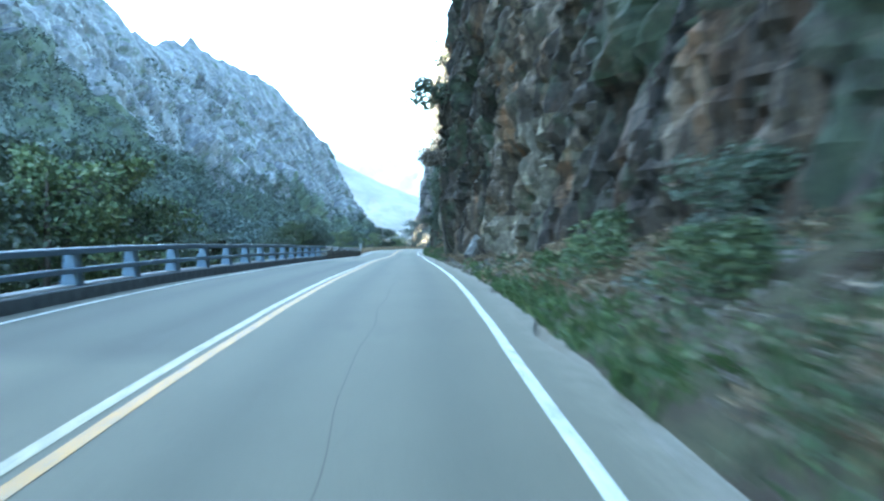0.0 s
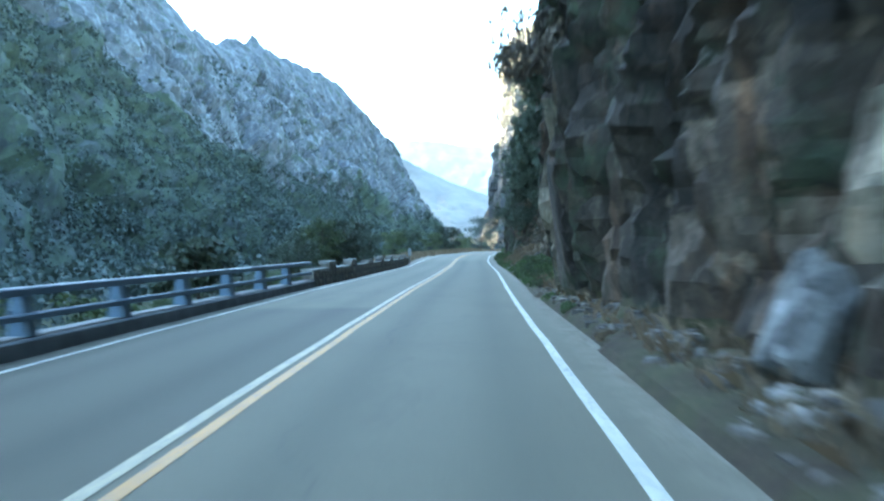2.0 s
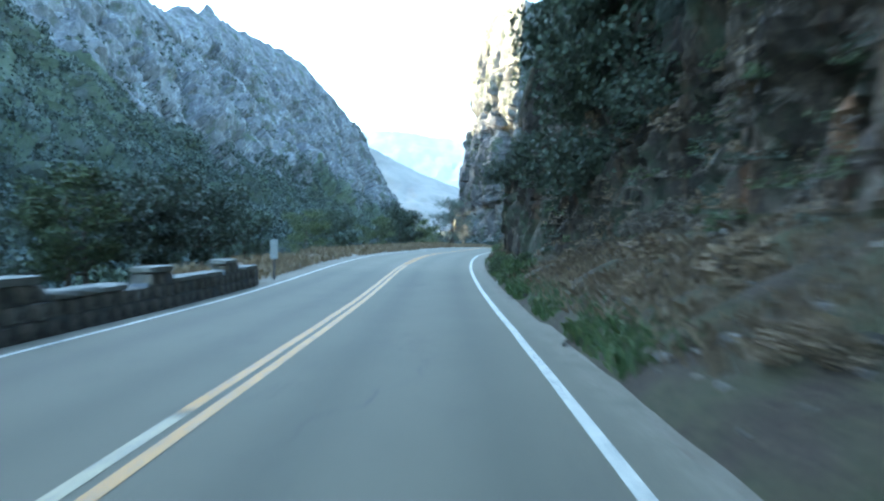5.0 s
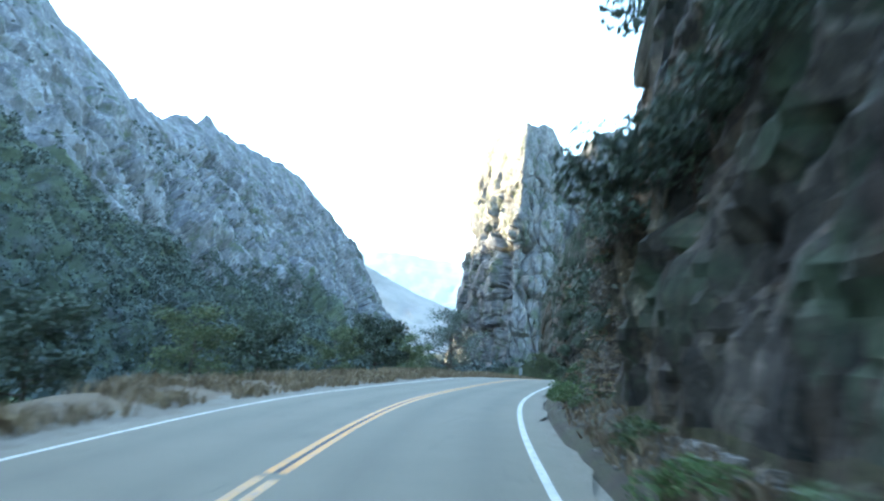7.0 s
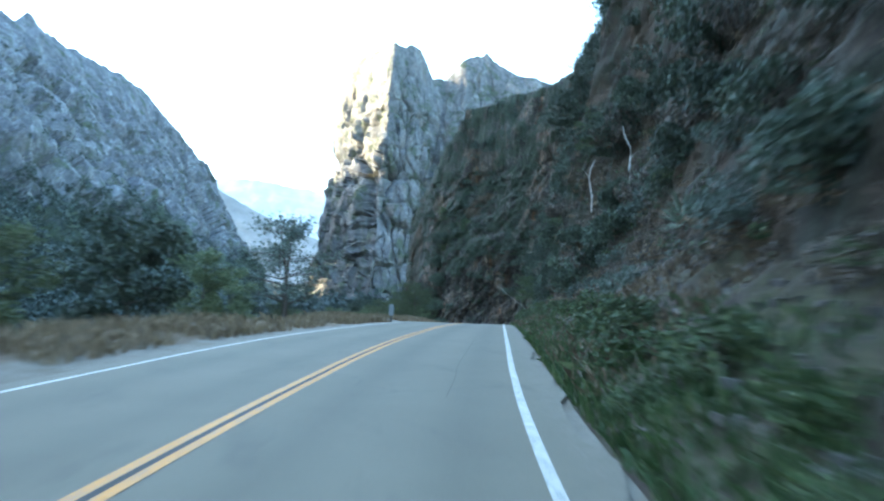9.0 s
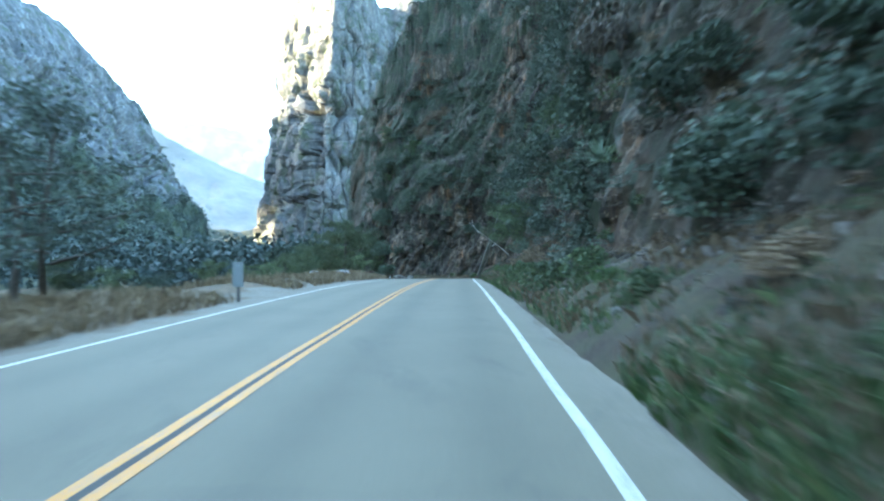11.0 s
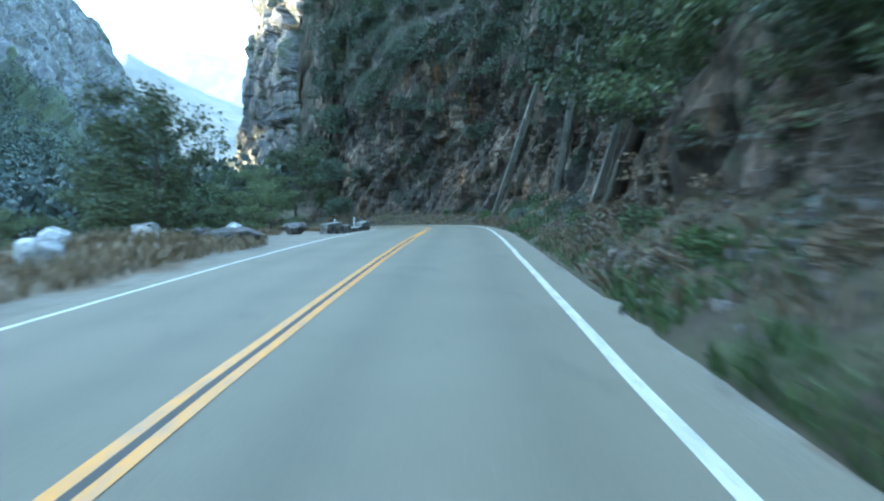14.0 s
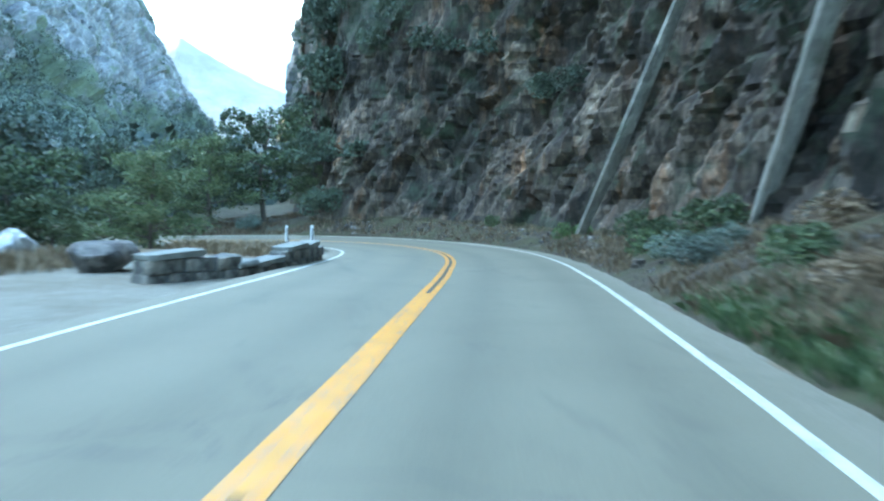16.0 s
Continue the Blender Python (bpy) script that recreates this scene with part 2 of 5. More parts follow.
def ground_material():
    m, t, b = mat("ground", 0.95)
    v = coords(t)
    fine, mid, broad = noise_tex(t, v, 14, 6, 0.7), noise_tex(t, v, 1.6, 7, 0.65), noise_tex(t, v, 0.12, 5)
    grass = mix(t, ramp(t, mid, [(0.36, grey(0)), (0.62, grey(1))]), ramp(t, fine, [(0.3, (0.1, 0.07, 0.04)), (0.7, (0.24, 0.175, 0.105))]),
                ramp(t, fine, [(0.3, (0.065, 0.05, 0.034)), (0.7, (0.16, 0.125, 0.08))]))
    gravel = ramp(t, fine, [(0.25, (0.115, 0.104, 0.08)), (0.75, (0.28, 0.255, 0.2))])
    gravel = mix(t, ramp(t, noise_tex(t, v, 0.7, 6, 0.7), [(0.42, grey(0)), (0.62, grey(0.6))]), gravel, (0.12, 0.092, 0.06))
    wood = ramp(t, mid, [(0.3, (0.03, 0.035, 0.02)), (0.7, (0.1, 0.1, 0.055))])
    a = t.nodes.new("ShaderNodeAttribute")
    a.attribute_name = "gravel"
    f = t.nodes.new("ShaderNodeAttribute")
    f.attribute_name = "forest"
    edge = ramp(t, mix(t, 0.35, a.outputs["Color"], mid), [(0.4, grey(0)), (0.52, grey(1))])
    col = mix(t, edge, grass, gravel)
    col = mix(t, f.outputs["Fac"], col, wood)
    t.links.new(col, b.inputs["Base Color"])
    bump(t, b, mix(t, 0.5, fine, mid), 0.8, 0.05)
    return m


GROUND = ground_material()


def talus_material():
    m, t, b = mat("talus_soil", 0.95)
    v = coords(t)
    fine, mid = noise_tex(t, v, 11, 7, 0.72), noise_tex(t, v, 1.1, 7, 0.65)
    soil = ramp(t, fine, [(0.28, (0.02, 0.015, 0.01)), (0.55, (0.054, 0.04, 0.027)), (0.8, (0.13, 0.099, 0.07))])
    grass = ramp(t, fine, [(0.3, (0.028, 0.034, 0.014)), (0.7, (0.09, 0.08, 0.04))])
    t.links.new(mix(t, ramp(t, mid, [(0.4, grey(0)), (0.6, grey(0.9))]), soil, grass), b.inputs["Base Color"])
    bump(t, b, mix(t, 0.5, fine, mid), 0.9, 0.08)
    return m


TALUS = talus_material()


def slope_material():
    """Leaf litter, dry grass and stony soil of the overgrown slopes."""
    m, t, b = mat("brushy_slope_soil", 0.95)
    v = coords(t)
    fine, mid, broad = noise_tex(t, v, 9, 8, 0.75, 0.5), noise_tex(t, coords(t, (1, 1, 0.4)), 1.6, 8, 0.7, 0.6), noise_tex(t, v, 0.25, 5, 0.6)
    litter = ramp(t, fine, [(0.25, (0.015, 0.012, 0.009)), (0.5, (0.045, 0.036, 0.027)), (0.78, (0.12, 0.098, 0.074))])
    scrub = ramp(t, fine, [(0.3, (0.018, 0.024, 0.014)), (0.7, (0.07, 0.078, 0.05))])
    col = mix(t, ramp(t, mid, [(0.42, grey(0)), (0.6, grey(0.85))]), litter, scrub)
    col = mix(t, ramp(t, broad, [(0.45, grey(0)), (0.62, grey(0.55))]), col, ramp(t, fine, [(0.3, (0.06, 0.035, 0.02)), (0.7, (0.15, 0.096, 0.058))]))
    t.links.new(col, b.inputs["Base Color"])
    bump(t, b, mix(t, 0.5, fine, mid), 1.0, 0.12)
    return m


SLOPE = slope_material()


def leaf_material(name, a, b_, c=None):
    m, t, b = mat(name, 0.6)
    i = t.nodes.new("ShaderNodeNewGeometry")
    o = t.nodes.new("ShaderNodeObjectInfo")
    stops = [(0.0, a), (0.7, b_)] + ([(0.95, c)] if c else [])
    col = ramp(t, i.outputs["Random Per Island"], stops)
    h = t.nodes.new("ShaderNodeHueSaturation")
    val = t.nodes.new("ShaderNodeMapRange")
    val.inputs["To Min"].default_value, val.inputs["To Max"].default_value = 0.7, 1.35
    t.links.new(o.outputs["Random"], val.inputs["Value"])
    t.links.new(val.outputs["Result"], h.inputs["Value"])
    t.links.new(col, h.inputs["Color"])
    t.links.new(h.outputs["Color"], b.inputs["Base Color"])
    b.inputs["Transmission Weight"].default_value = 0.0
    return m


LEAF = leaf_material("green_leaves", (0.042, 0.062, 0.03), (0.075, 0.102, 0.045), (0.115, 0.135, 0.06))
LEAF_DARK = leaf_material("dark_oak_leaves", (0.04, 0.056, 0.04), (0.075, 0.095, 0.062))
LEAF_LIGHT = leaf_material("yellow_green_leaves", (0.062, 0.085, 0.038), (0.11, 0.135, 0.06), (0.16, 0.165, 0.075))
LEAF_SCRUB = leaf_material("mountain_scrub_leaves", (0.026, 0.037, 0.032), (0.041, 0.053, 0.045))
LEAF_GREY = leaf_material("sage_leaves", (0.06, 0.078, 0.06), (0.12, 0.142, 0.112))
LEAF_BRIGHT = leaf_material("fresh_leaves", (0.038, 0.066, 0.022), (0.07, 0.108, 0.036), (0.115, 0.14, 0.054))
LEAF_DRY = leaf_material("dry_stems", (0.1, 0.066, 0.038), (0.19, 0.138, 0.086), (0.27, 0.205, 0.13))
LEAF_STRAW = leaf_material("straw", (0.15, 0.105, 0.06), (0.28, 0.21, 0.125), (0.38, 0.3, 0.19))
LEAF_TWIG = leaf_material("grey_brown_twigs", (0.05, 0.041, 0.032), (0.115, 0.094, 0.072), (0.17, 0.14, 0.105))
LEAF_YUCCA = leaf_material("yucca_blades", (0.1, 0.14, 0.1), (0.22, 0.27, 0.2))


def plain(name, colour, rough=0.7, metal=0.0, vary=0.25, scale=6.0):
    m, t, b = mat(name, rough, metal)
    v = coords(t)
    col = ramp(t, noise_tex(t, v, scale, 8, 0.7), [(0.3, tuple(c * (1 - vary) for c in colour)), (0.7, tuple(min(1, c * (1 + vary)) for c in colour))])
    t.links.new(col, b.inputs["Base Color"])
    bump(t, b, noise_tex(t, v, scale * 6, 4), 0.2, 0.01)
    return m


BARK = plain("bark", (0.09, 0.075, 0.06), 0.9, 0, 0.45, 9)
DEADWOOD = plain("bleached_deadwood", (0.42, 0.39, 0.35), 0.9, 0, 0.3, 9)
STEEL = plain("painted_blue_grey_steel", (0.125, 0.175, 0.23), 0.55, 0.15, 0.2, 4)
STEEL_PALE = plain("weathered_galvanised_steel", (0.34, 0.37, 0.39), 0.5, 0.4, 0.2, 4)
CONCRETE = plain("weathered_concrete", (0.26, 0.26, 0.25), 0.9, 0, 0.3, 3)
CONCRETE_DARK = plain("stained_concrete", (0.14, 0.15, 0.155), 0.9, 0, 0.35, 3)
SIGN_BACK = plain("bare_aluminium_sign_back", (0.2, 0.22, 0.235), 0.5, 0.5, 0.12, 5)
POST_DARK = plain("dark_wooden_post", (0.09, 0.085, 0.08), 0.85, 0, 0.3, 9)
WHITE_PLASTIC = plain("white_plastic", (0.75, 0.76, 0.76), 0.5, 0, 0.06, 4)
BLACK_BAND = plain("black_band", (0.03, 0.03, 0.03), 0.6, 0, 0.2, 6)

from mathutils.bvhtree import BVHTree

# ---------------- the line of the road ----------------
def road_tables():
    ss = np.arange(ROAD_S[0], ROAD_S[-1] + 0.5, 1.0)
    k = np.interp(ss, ROAD_S, CURVE) / 1000
    th = np.cumsum(k)
    th -= np.interp(0, ss, th)
    x, y = np.cumsum(-np.sin(th)), np.cumsum(np.cos(th))
    z = np.interp(ss, ROAD_S, RISE)
    z = np.convolve(np.pad(z, 5, mode="edge"), np.ones(11) / 11, "valid")
    return ss, th, x - np.interp(0, ss, x), y - np.interp(0, ss, y), z


RS, RTH, RX, RY, RZ = road_tables()


def on_road(s, u, h=0.0):
    """World points at s metres along the centre line, u to its right, h above the road."""
    s, u, h = np.broadcast_arrays(np.asarray(s, float), np.asarray(u, float), np.asarray(h, float))
    th = np.interp(s, RS, RTH)
    return np.stack([np.interp(s, RS, RX) + u * np.cos(th), np.interp(s, RS, RY) + u * np.sin(th), np.interp(s, RS, RZ) + h], -1)


def heading(s):
    return math.degrees(float(np.interp(s, RS, RTH)))


def spot(s, u, h=0.0, turn=0.0, tilt=0.0):
    """The pose of a thing that stands beside the road: its y axis runs along the road."""
    p = on_road(s, u, h)
    return pose(*p, tilt, 0, heading(s) + turn)


def along(x, y):
    """s and u of world points: the nearest place of the road's line."""
    x, y = np.asarray(x, float).ravel(), np.asarray(y, float).ravel()
    s, u = np.empty_like(x), np.empty_like(x)
    for a in range(0, len(x), 20000):
        b = slice(a, a + 20000)
        i = ((x[b, None] - RX[None]) ** 2 + (y[b, None] - RY[None]) ** 2).argmin(1)
        dx, dy = x[b] - RX[i], y[b] - RY[i]
        s[b] = RS[i] + (-np.sin(RTH[i]) * dx + np.cos(RTH[i]) * dy)
        u[b] = np.cos(RTH[i]) * dx + np.sin(RTH[i]) * dy
        far = np.hypot(dx, dy)
        u[b] = np.where(np.abs(u[b]) < 0.7 * far, np.sign(u[b] + 1e-9) * far, u[b])
    return s, u


# ---------------- noise on arrays ----------------
def hashed(i, j, k, seed):
    n = (i.astype(np.int64) * 374761393 + j.astype(np.int64) * 668265263 + k.astype(np.int64) * 2147483647 + seed * 144269504) & 0xFFFFFFFF
    n = ((n ^ (n >> 13)) * 1274126177) & 0xFFFFFFFF
    n = ((n ^ (n >> 16)) * 2246822519) & 0xFFFFFFFF
    return ((n ^ (n >> 15)) & 0xFFFFFF) / float(0xFFFFFF)


def vnoise(p, seed=0):
    """Value noise, -1 to 1, at points (n, 3)."""
    f = np.floor(p)
    w = p - f
    w = w * w * (3 - 2 * w)
    i, j, k = f[:, 0], f[:, 1], f[:, 2]
    out = 0
    for a in (0, 1):
        for b in (0, 1):
            for c in (0, 1):
                g = (w[:, 0] if a else 1 - w[:, 0]) * (w[:, 1] if b else 1 - w[:, 1]) * (w[:, 2] if c else 1 - w[:, 2])
                out = out + g * hashed(i + a, j + b, k + c, seed)
    return out * 2 - 1


def fbm(p, octaves=4, seed=0, gain=0.5):
    out, amp = 0, 1.0
    for o in range(octaves):
        out = out + amp * vnoise(p * 2.03 ** o, seed + o * 17)
        amp *= gain
    return out


def blocks(p, seed=0, tilt=(2.2, 1.3)):
    """Broken rock: every cell of a scattered pattern is a facet of its own depth and tilt; returns height and the nearness to a joint."""
    f = np.floor(p)
    best = np.full(len(p), 9.0)
    second = np.full(len(p), 9.0)
    val = np.zeros(len(p))
    for a in (-1, 0, 1):
        for b in (-1, 0, 1):
            for c in (-1, 0, 1):
                i, j, k = f[:, 0] + a, f[:, 1] + b, f[:, 2] + c
                q = np.stack([i + hashed(i, j, k, seed), j + hashed(i, j, k, seed + 1), k + hashed(i, j, k, seed + 2)], -1)
                d = p - q
                r = (d ** 2).sum(1)
                v = (hashed(i, j, k, seed + 3) * 2 - 1) + (hashed(i, j, k, seed + 4) - 0.5) * tilt[0] * d[:, 0] + (hashed(i, j, k, seed + 5) - 0.5) * tilt[1] * d[:, 2]
                near = r < best
                second = np.where(near, best, np.minimum(second, r))
                val = np.where(near, v, val)
                best = np.where(near, r, best)
    return val, np.clip(1 - (np.sqrt(second) - np.sqrt(best)) / 0.12, 0, 1)


# ---------------- mesh helpers ----------------
def mesh_object(name, verts, faces, material, parent=None, label="", smooth=False, attributes=None, index=None):
    me = bpy.data.meshes.new(name)
    verts = np.asarray(verts, np.float32)
    faces = np.asarray(faces, np.int32)
    me.vertices.add(len(verts))
    me.vertices.foreach_set("co", verts.ravel())
    n = faces.shape[1]
    me.loops.add(faces.size)
    me.loops.foreach_set("vertex_index", faces.ravel())
    me.polygons.add(len(faces))
    me.polygons.foreach_set("loop_start", np.arange(0, faces.size, n, dtype=np.int32))
    me.polygons.foreach_set("use_smooth", np.full(len(faces), smooth))
    for m in (material if isinstance(material, list) else [material]):
        me.materials.append(m)
    if index is not None:
        me.polygons.foreach_set("material_index", np.asarray(index, np.int32))
    for key, vals in (attributes or {}).items():
        me.attributes.new(key, "FLOAT", "POINT").data.foreach_set("value", np.asarray(vals, np.float32))
    me.update(calc_edges=True)
    ob = new(name, me)
    if parent:
        ob.parent = parent
    if label:
        ob["label"] = label
    return ob


def grid_faces(rows, cols):
    i = np.arange(rows - 1)[:, None] * cols + np.arange(cols - 1)[None]
    return np.stack([i, i + 1, i + 1 + cols, i + cols], -1).reshape(-1, 4)


def part(name, bm, material, parent=None, label="", bevel=0.0, smooth=False):
    if bevel:
        bmesh.ops.bevel(bm, geom=bm.edges[:], offset=bevel, segments=1, affect="EDGES")
    me = bpy.data.meshes.new(name)
    bm.to_mesh(me)
    bm.free()
    me.materials.append(material)
    if smooth:
        me.polygons.foreach_set("use_smooth", [True] * len(me.polygons))
    ob = new(name, me)
    if parent:
        ob.parent = parent
    if label:
        ob["label"] = label
    return ob


def box(bm, size, at=(0, 0, 0), m=None):
    r = bmesh.ops.create_cube(bm, size=1, matrix=(m or Matrix()) @ Matrix.Translation(at) @ Matrix.Diagonal((*size, 1)))
    return r["verts"]


def tube(points, radii, sides=7):
    """Vertices and faces of a tapered round limb."""
    pts = [Vector(p) for p in points]
    vs, fs = [], []
    for i, p in enumerate(pts):
        d = (pts[min(i + 1, len(pts) - 1)] - pts[max(i - 1, 0)]).normalized()
        q = d.to_track_quat("Z", "Y")
        for k in range(sides):
            a = 2 * math.pi * k / sides
            vs.append(p + q @ Vector((math.cos(a) * radii[i], math.sin(a) * radii[i], 0)))
    for i in range(len(pts) - 1):
        for k in range(sides):
            a, b = i * sides + k, i * sides + (k + 1) % sides
            fs.append((a, b, b + sides, a + sides))
    return [tuple(v) for v in vs], fs


# ---------------- road ----------------
def strip(name, s0, s1, u0, u1, lift, material, step=1.0, cols=2, parent=None, label="", wob=0.0):
    ss = np.arange(s0, s1 + step / 2, step)
    uu = np.linspace(u0, u1, cols)
    S, U = np.meshgrid(ss, uu, indexing="ij")
    if wob:
        q = np.stack([S.ravel() * 0.45, U.ravel() * 0, np.zeros(S.size)], -1)
        U = U + wob * vnoise(q, 5).reshape(S.shape)
    v = on_road(S.ravel(), U.ravel(), lift)
    wear = np.zeros(len(v))
    s, u = S.ravel(), U.ravel()
    wear += 0.30 * np.exp(-((u - 1.0) / 0.35) ** 2) + 0.26 * np.exp(-((u - 2.65) / 0.35) ** 2)
    wear += 0.22 * np.exp(-((u + 1.0) / 0.35) ** 2) + 0.22 * np.exp(-((u + 2.6) / 0.35) ** 2)
    wear += 0.34 * np.clip((116 - s) / 6, 0, 1) + 0.42 * ((s > 8) & (s < 50) & (u < -0.1))
    grit = np.clip((np.abs(u) - 3.58) / 0.3, 0, 1)
    if cols > 10:
        v[:, :2] += ((np.abs(u - u1) < 0.01) * 0.16 * fbm(np.stack([s * 0.9, 0 * s, 0 * s], -1), 3, 15))[:, None] * np.stack([np.cos(np.interp(s, RS, RTH)), np.sin(np.interp(s, RS, RTH))], -1)
    return mesh_object(name, v, grid_faces(len(ss), cols)[:, ::-1], material, parent, label, attributes={"wear": np.clip(wear, 0, 1), "grit": grit})


road = tagged(strip("road", -40, 358, -LANE_L - 0.45, LANE_R + 0.62, 0.0, ASPHALT, 1.0, 41), "two-lane canyon road of worn grey asphalt", "road", kind="structure")


def line(name, s0, s1, u, width, material, label):
    return tagged(strip(name, s0, s1, u - width / 2, u + width / 2, 0.006, material, 1.0, 2, wob=0.01), label, "road marking", kind="structure")


line("edge_line_right", -40, 358, LANE_R, 0.125, WHITE_PAINT, "solid white edge line painted on the asphalt")
line("edge_line_left", -40, 358, -LANE_L, 0.11, WHITE_PAINT, "solid white edge line painted on the asphalt")
line("centre_line_pale", -40, 84, -0.11, 0.13, OLD_WHITE, "pale worn centre line beside the faded yellow one")
line("centre_line_faded", -40, 118, 0.11, 0.13, OLD_YELLOW, "faded cracked yellow centre line")
line("centre_line_faded", 84.2, 118, -0.11, 0.13, OLD_YELLOW, "faded cracked yellow centre line")
for u in (-0.1, 0.1):
    line("centre_line", 118.5, 358, u, 0.115, YELLOW_PAINT, "fresh double yellow centre line")
for a, b in ((118.5, 252.5), (262.5, 358)):
    line("centre_gap", a, b, 0, 0.08, TAR, "dark strip between the two yellow lines")
line("centre_fill", 252.5, 262.5, 0, 0.086, FILL_YELLOW, "faded yellow paint filling the gap of the centre line")

for s0, s1, u in ((1, 27, 1.75), (151, 172, 2.35)):
    tagged(strip("sealed_crack", s0, s1, u - 0.007, u + 0.007, 0.004, CRACK, 0.5, 2, wob=0.06), "thin dark crack along the wheel track of the lane", "road crack", kind="structure")

# ---------------- ground: one sheet out to the horizon ----------------
def axis(a, b, fine, out_lo, out_hi):
    mid = np.arange(a, b + fine / 2, fine)
    g = fine * 1.22 ** np.arange(1, 60)
    d = np.cumsum(g)
    return np.concatenate([(a - d[a - d > out_lo])[::-1], mid, b + d[b + d < out_hi]])


def ground_height(s, u, x, y):
    z = np.interp(s, RS, RZ)
    p = np.stack([x * 0.25, y * 0.25, 0 * x], -1)
    rough = fbm(p, 4, 3)
    flat = np.interp(s, [-40, 60, 94, 110, 150, 195, 215, 232, 243, 250, 272, 285, 300, 360], [4.6, 4.6, 5.0, 8, 8.5, 8.5, 9.5, 10.5, 13, 14.5, 12.5, 9, 8, 8])
    drop = np.clip((-u - flat) / 22, 0, 1)
    depth = np.interp(s, [-40, 60, 100, 200, 360], [13, 13, 9, 8, 9])
    base = z - 0.07 - depth * drop ** 1.2 * (u < 0)
    base += rough * np.where(np.abs(u) < 4.1, 0.0, np.clip((np.abs(u) - 4.1) / 6, 0, 1) * np.where(u < 0, 0.16 + 1.2 * drop, 0.2))
    verge = np.exp(-((u + 7.2) / 1.6) ** 2) * np.interp(s, [96, 108, 190, 200, 206, 244, 249, 252], [0, 0.35, 0.35, 0.15, 0.5, 0.5, 0.1, 0])
    base += verge * (0.7 + 0.5 * vnoise(p * 2, 8))
    far = np.clip((np.hypot(x, y - 150) - 420) / 300, 0, 1)
    return base * (1 - far) + far * (-14)


def build_ground():
    xs = axis(-34, 66, 1.15, -4200, 4200)
    ys = axis(-36, 345, 1.15, -1500, 4600)
    Y, X = np.meshgrid(ys, xs, indexing="ij")
    x, y = X.ravel(), Y.ravel()
    s, u = along(x, y)
    z = ground_height(s, u, x, y)
    edge = np.interp(s, [-40, 94, 100, 112, 150, 195, 203, 215, 228, 246, 250, 253, 258, 268, 276, 290, 360], [4.4, 4.4, 4.6, 5.3, 5.2, 4.8, 6.2, 5.6, 4.9, 4.9, 5.6, 9.0, 11.0, 9.5, 5.0, 4.8, 4.6])
    gravel = np.clip((edge + 0.5 * vnoise(np.stack([x * 0.5, y * 0.5, 0 * x], -1), 4) - np.abs(u)) / 0.5 + 0.5, 0, 1)
    gravel = np.where(u > 0, np.clip((4.6 - u) / 0.4, 0, 1), gravel)
    forest = np.clip((-u - 11) / 5, 0, 1) * (u < 0) + (u > 30)
    ob = mesh_object("ground", np.stack([x, y, z], -1), grid_faces(len(ys), len(xs)), GROUND, attributes={"gravel": gravel, "forest": np.clip(forest, 0, 1)}, smooth=True)
    tagged(ob, "dry grass and gravel ground dropping to a wooded river", "ground", kind="structure")


build_ground()

# ---------------- the cliff beside the road ----------------
CL_S = [-40, -5, 12, 22, 30, 38, 52, 62, 75, 88, 98, 106, 116, 126, 134, 146, 160, 178, 196, 210, 226, 242, 252, 266, 280, 296, 301, 307, 316]
CL_FOOT = [8.6, 8.2, 7.2, 6.2, 5.5, 5.1, 4.8, 6.2, 6.2, 7.4, 8.2, 6.4, 5.7, 5.3, 5.6, 6.6, 7.6, 7.4, 6.5, 7.4, 7.0, 6.2, 7.6, 7.8, 6.4, 6.0, 14, 36, 78]
CL_RISE = [1.8, 1.8, 1.2, 0.6, 0.4, 0.35, 0.3, 0.6, 0.6, 1.8, 2.0, 0.8, 0.5, 0.5, 0.7, 1.8, 2.6, 2.2, 1.2, 1.9, 1.5, 1.0, 1.6, 1.4, 0.6, 0.8, 0.8, 0.8, 0.8]
CL_LEAN = [0.16, 0.16, 0.14, 0.1, 0.08, 0.06, 0.06, 0.09, 0.1, 0.08, 0.05, 0.05, 0.12, 0.18, 0.22, 0.36, 0.44, 0.42, 0.2, 0.3, 0.3, 0.25, 0.21, 0.2, 0.2, 0.24, 0.24, 0.24, 0.24]
CL_GREEN = [0.7, 0.7, 0.6, 0.15, 0.0, 0.0, 0.0, 0.15, 0.2, 0.35, 0.6, 0.5, 0.25, 0.4, 0.5, 0.8, 1.0, 0.9, 0.85, 0.8, 0.7, 0.4, 0.3, 0.2, 0.2, 0.2, 0.3, 0.4, 0.4]

CL_TOP = [62, 62, 62, 62, 62, 62, 62, 62, 62, 62, 60, 60, 58, 56, 54, 52, 50, 50, 50, 50, 50, 50, 50, 50, 50, 46, 38, 28, 20]


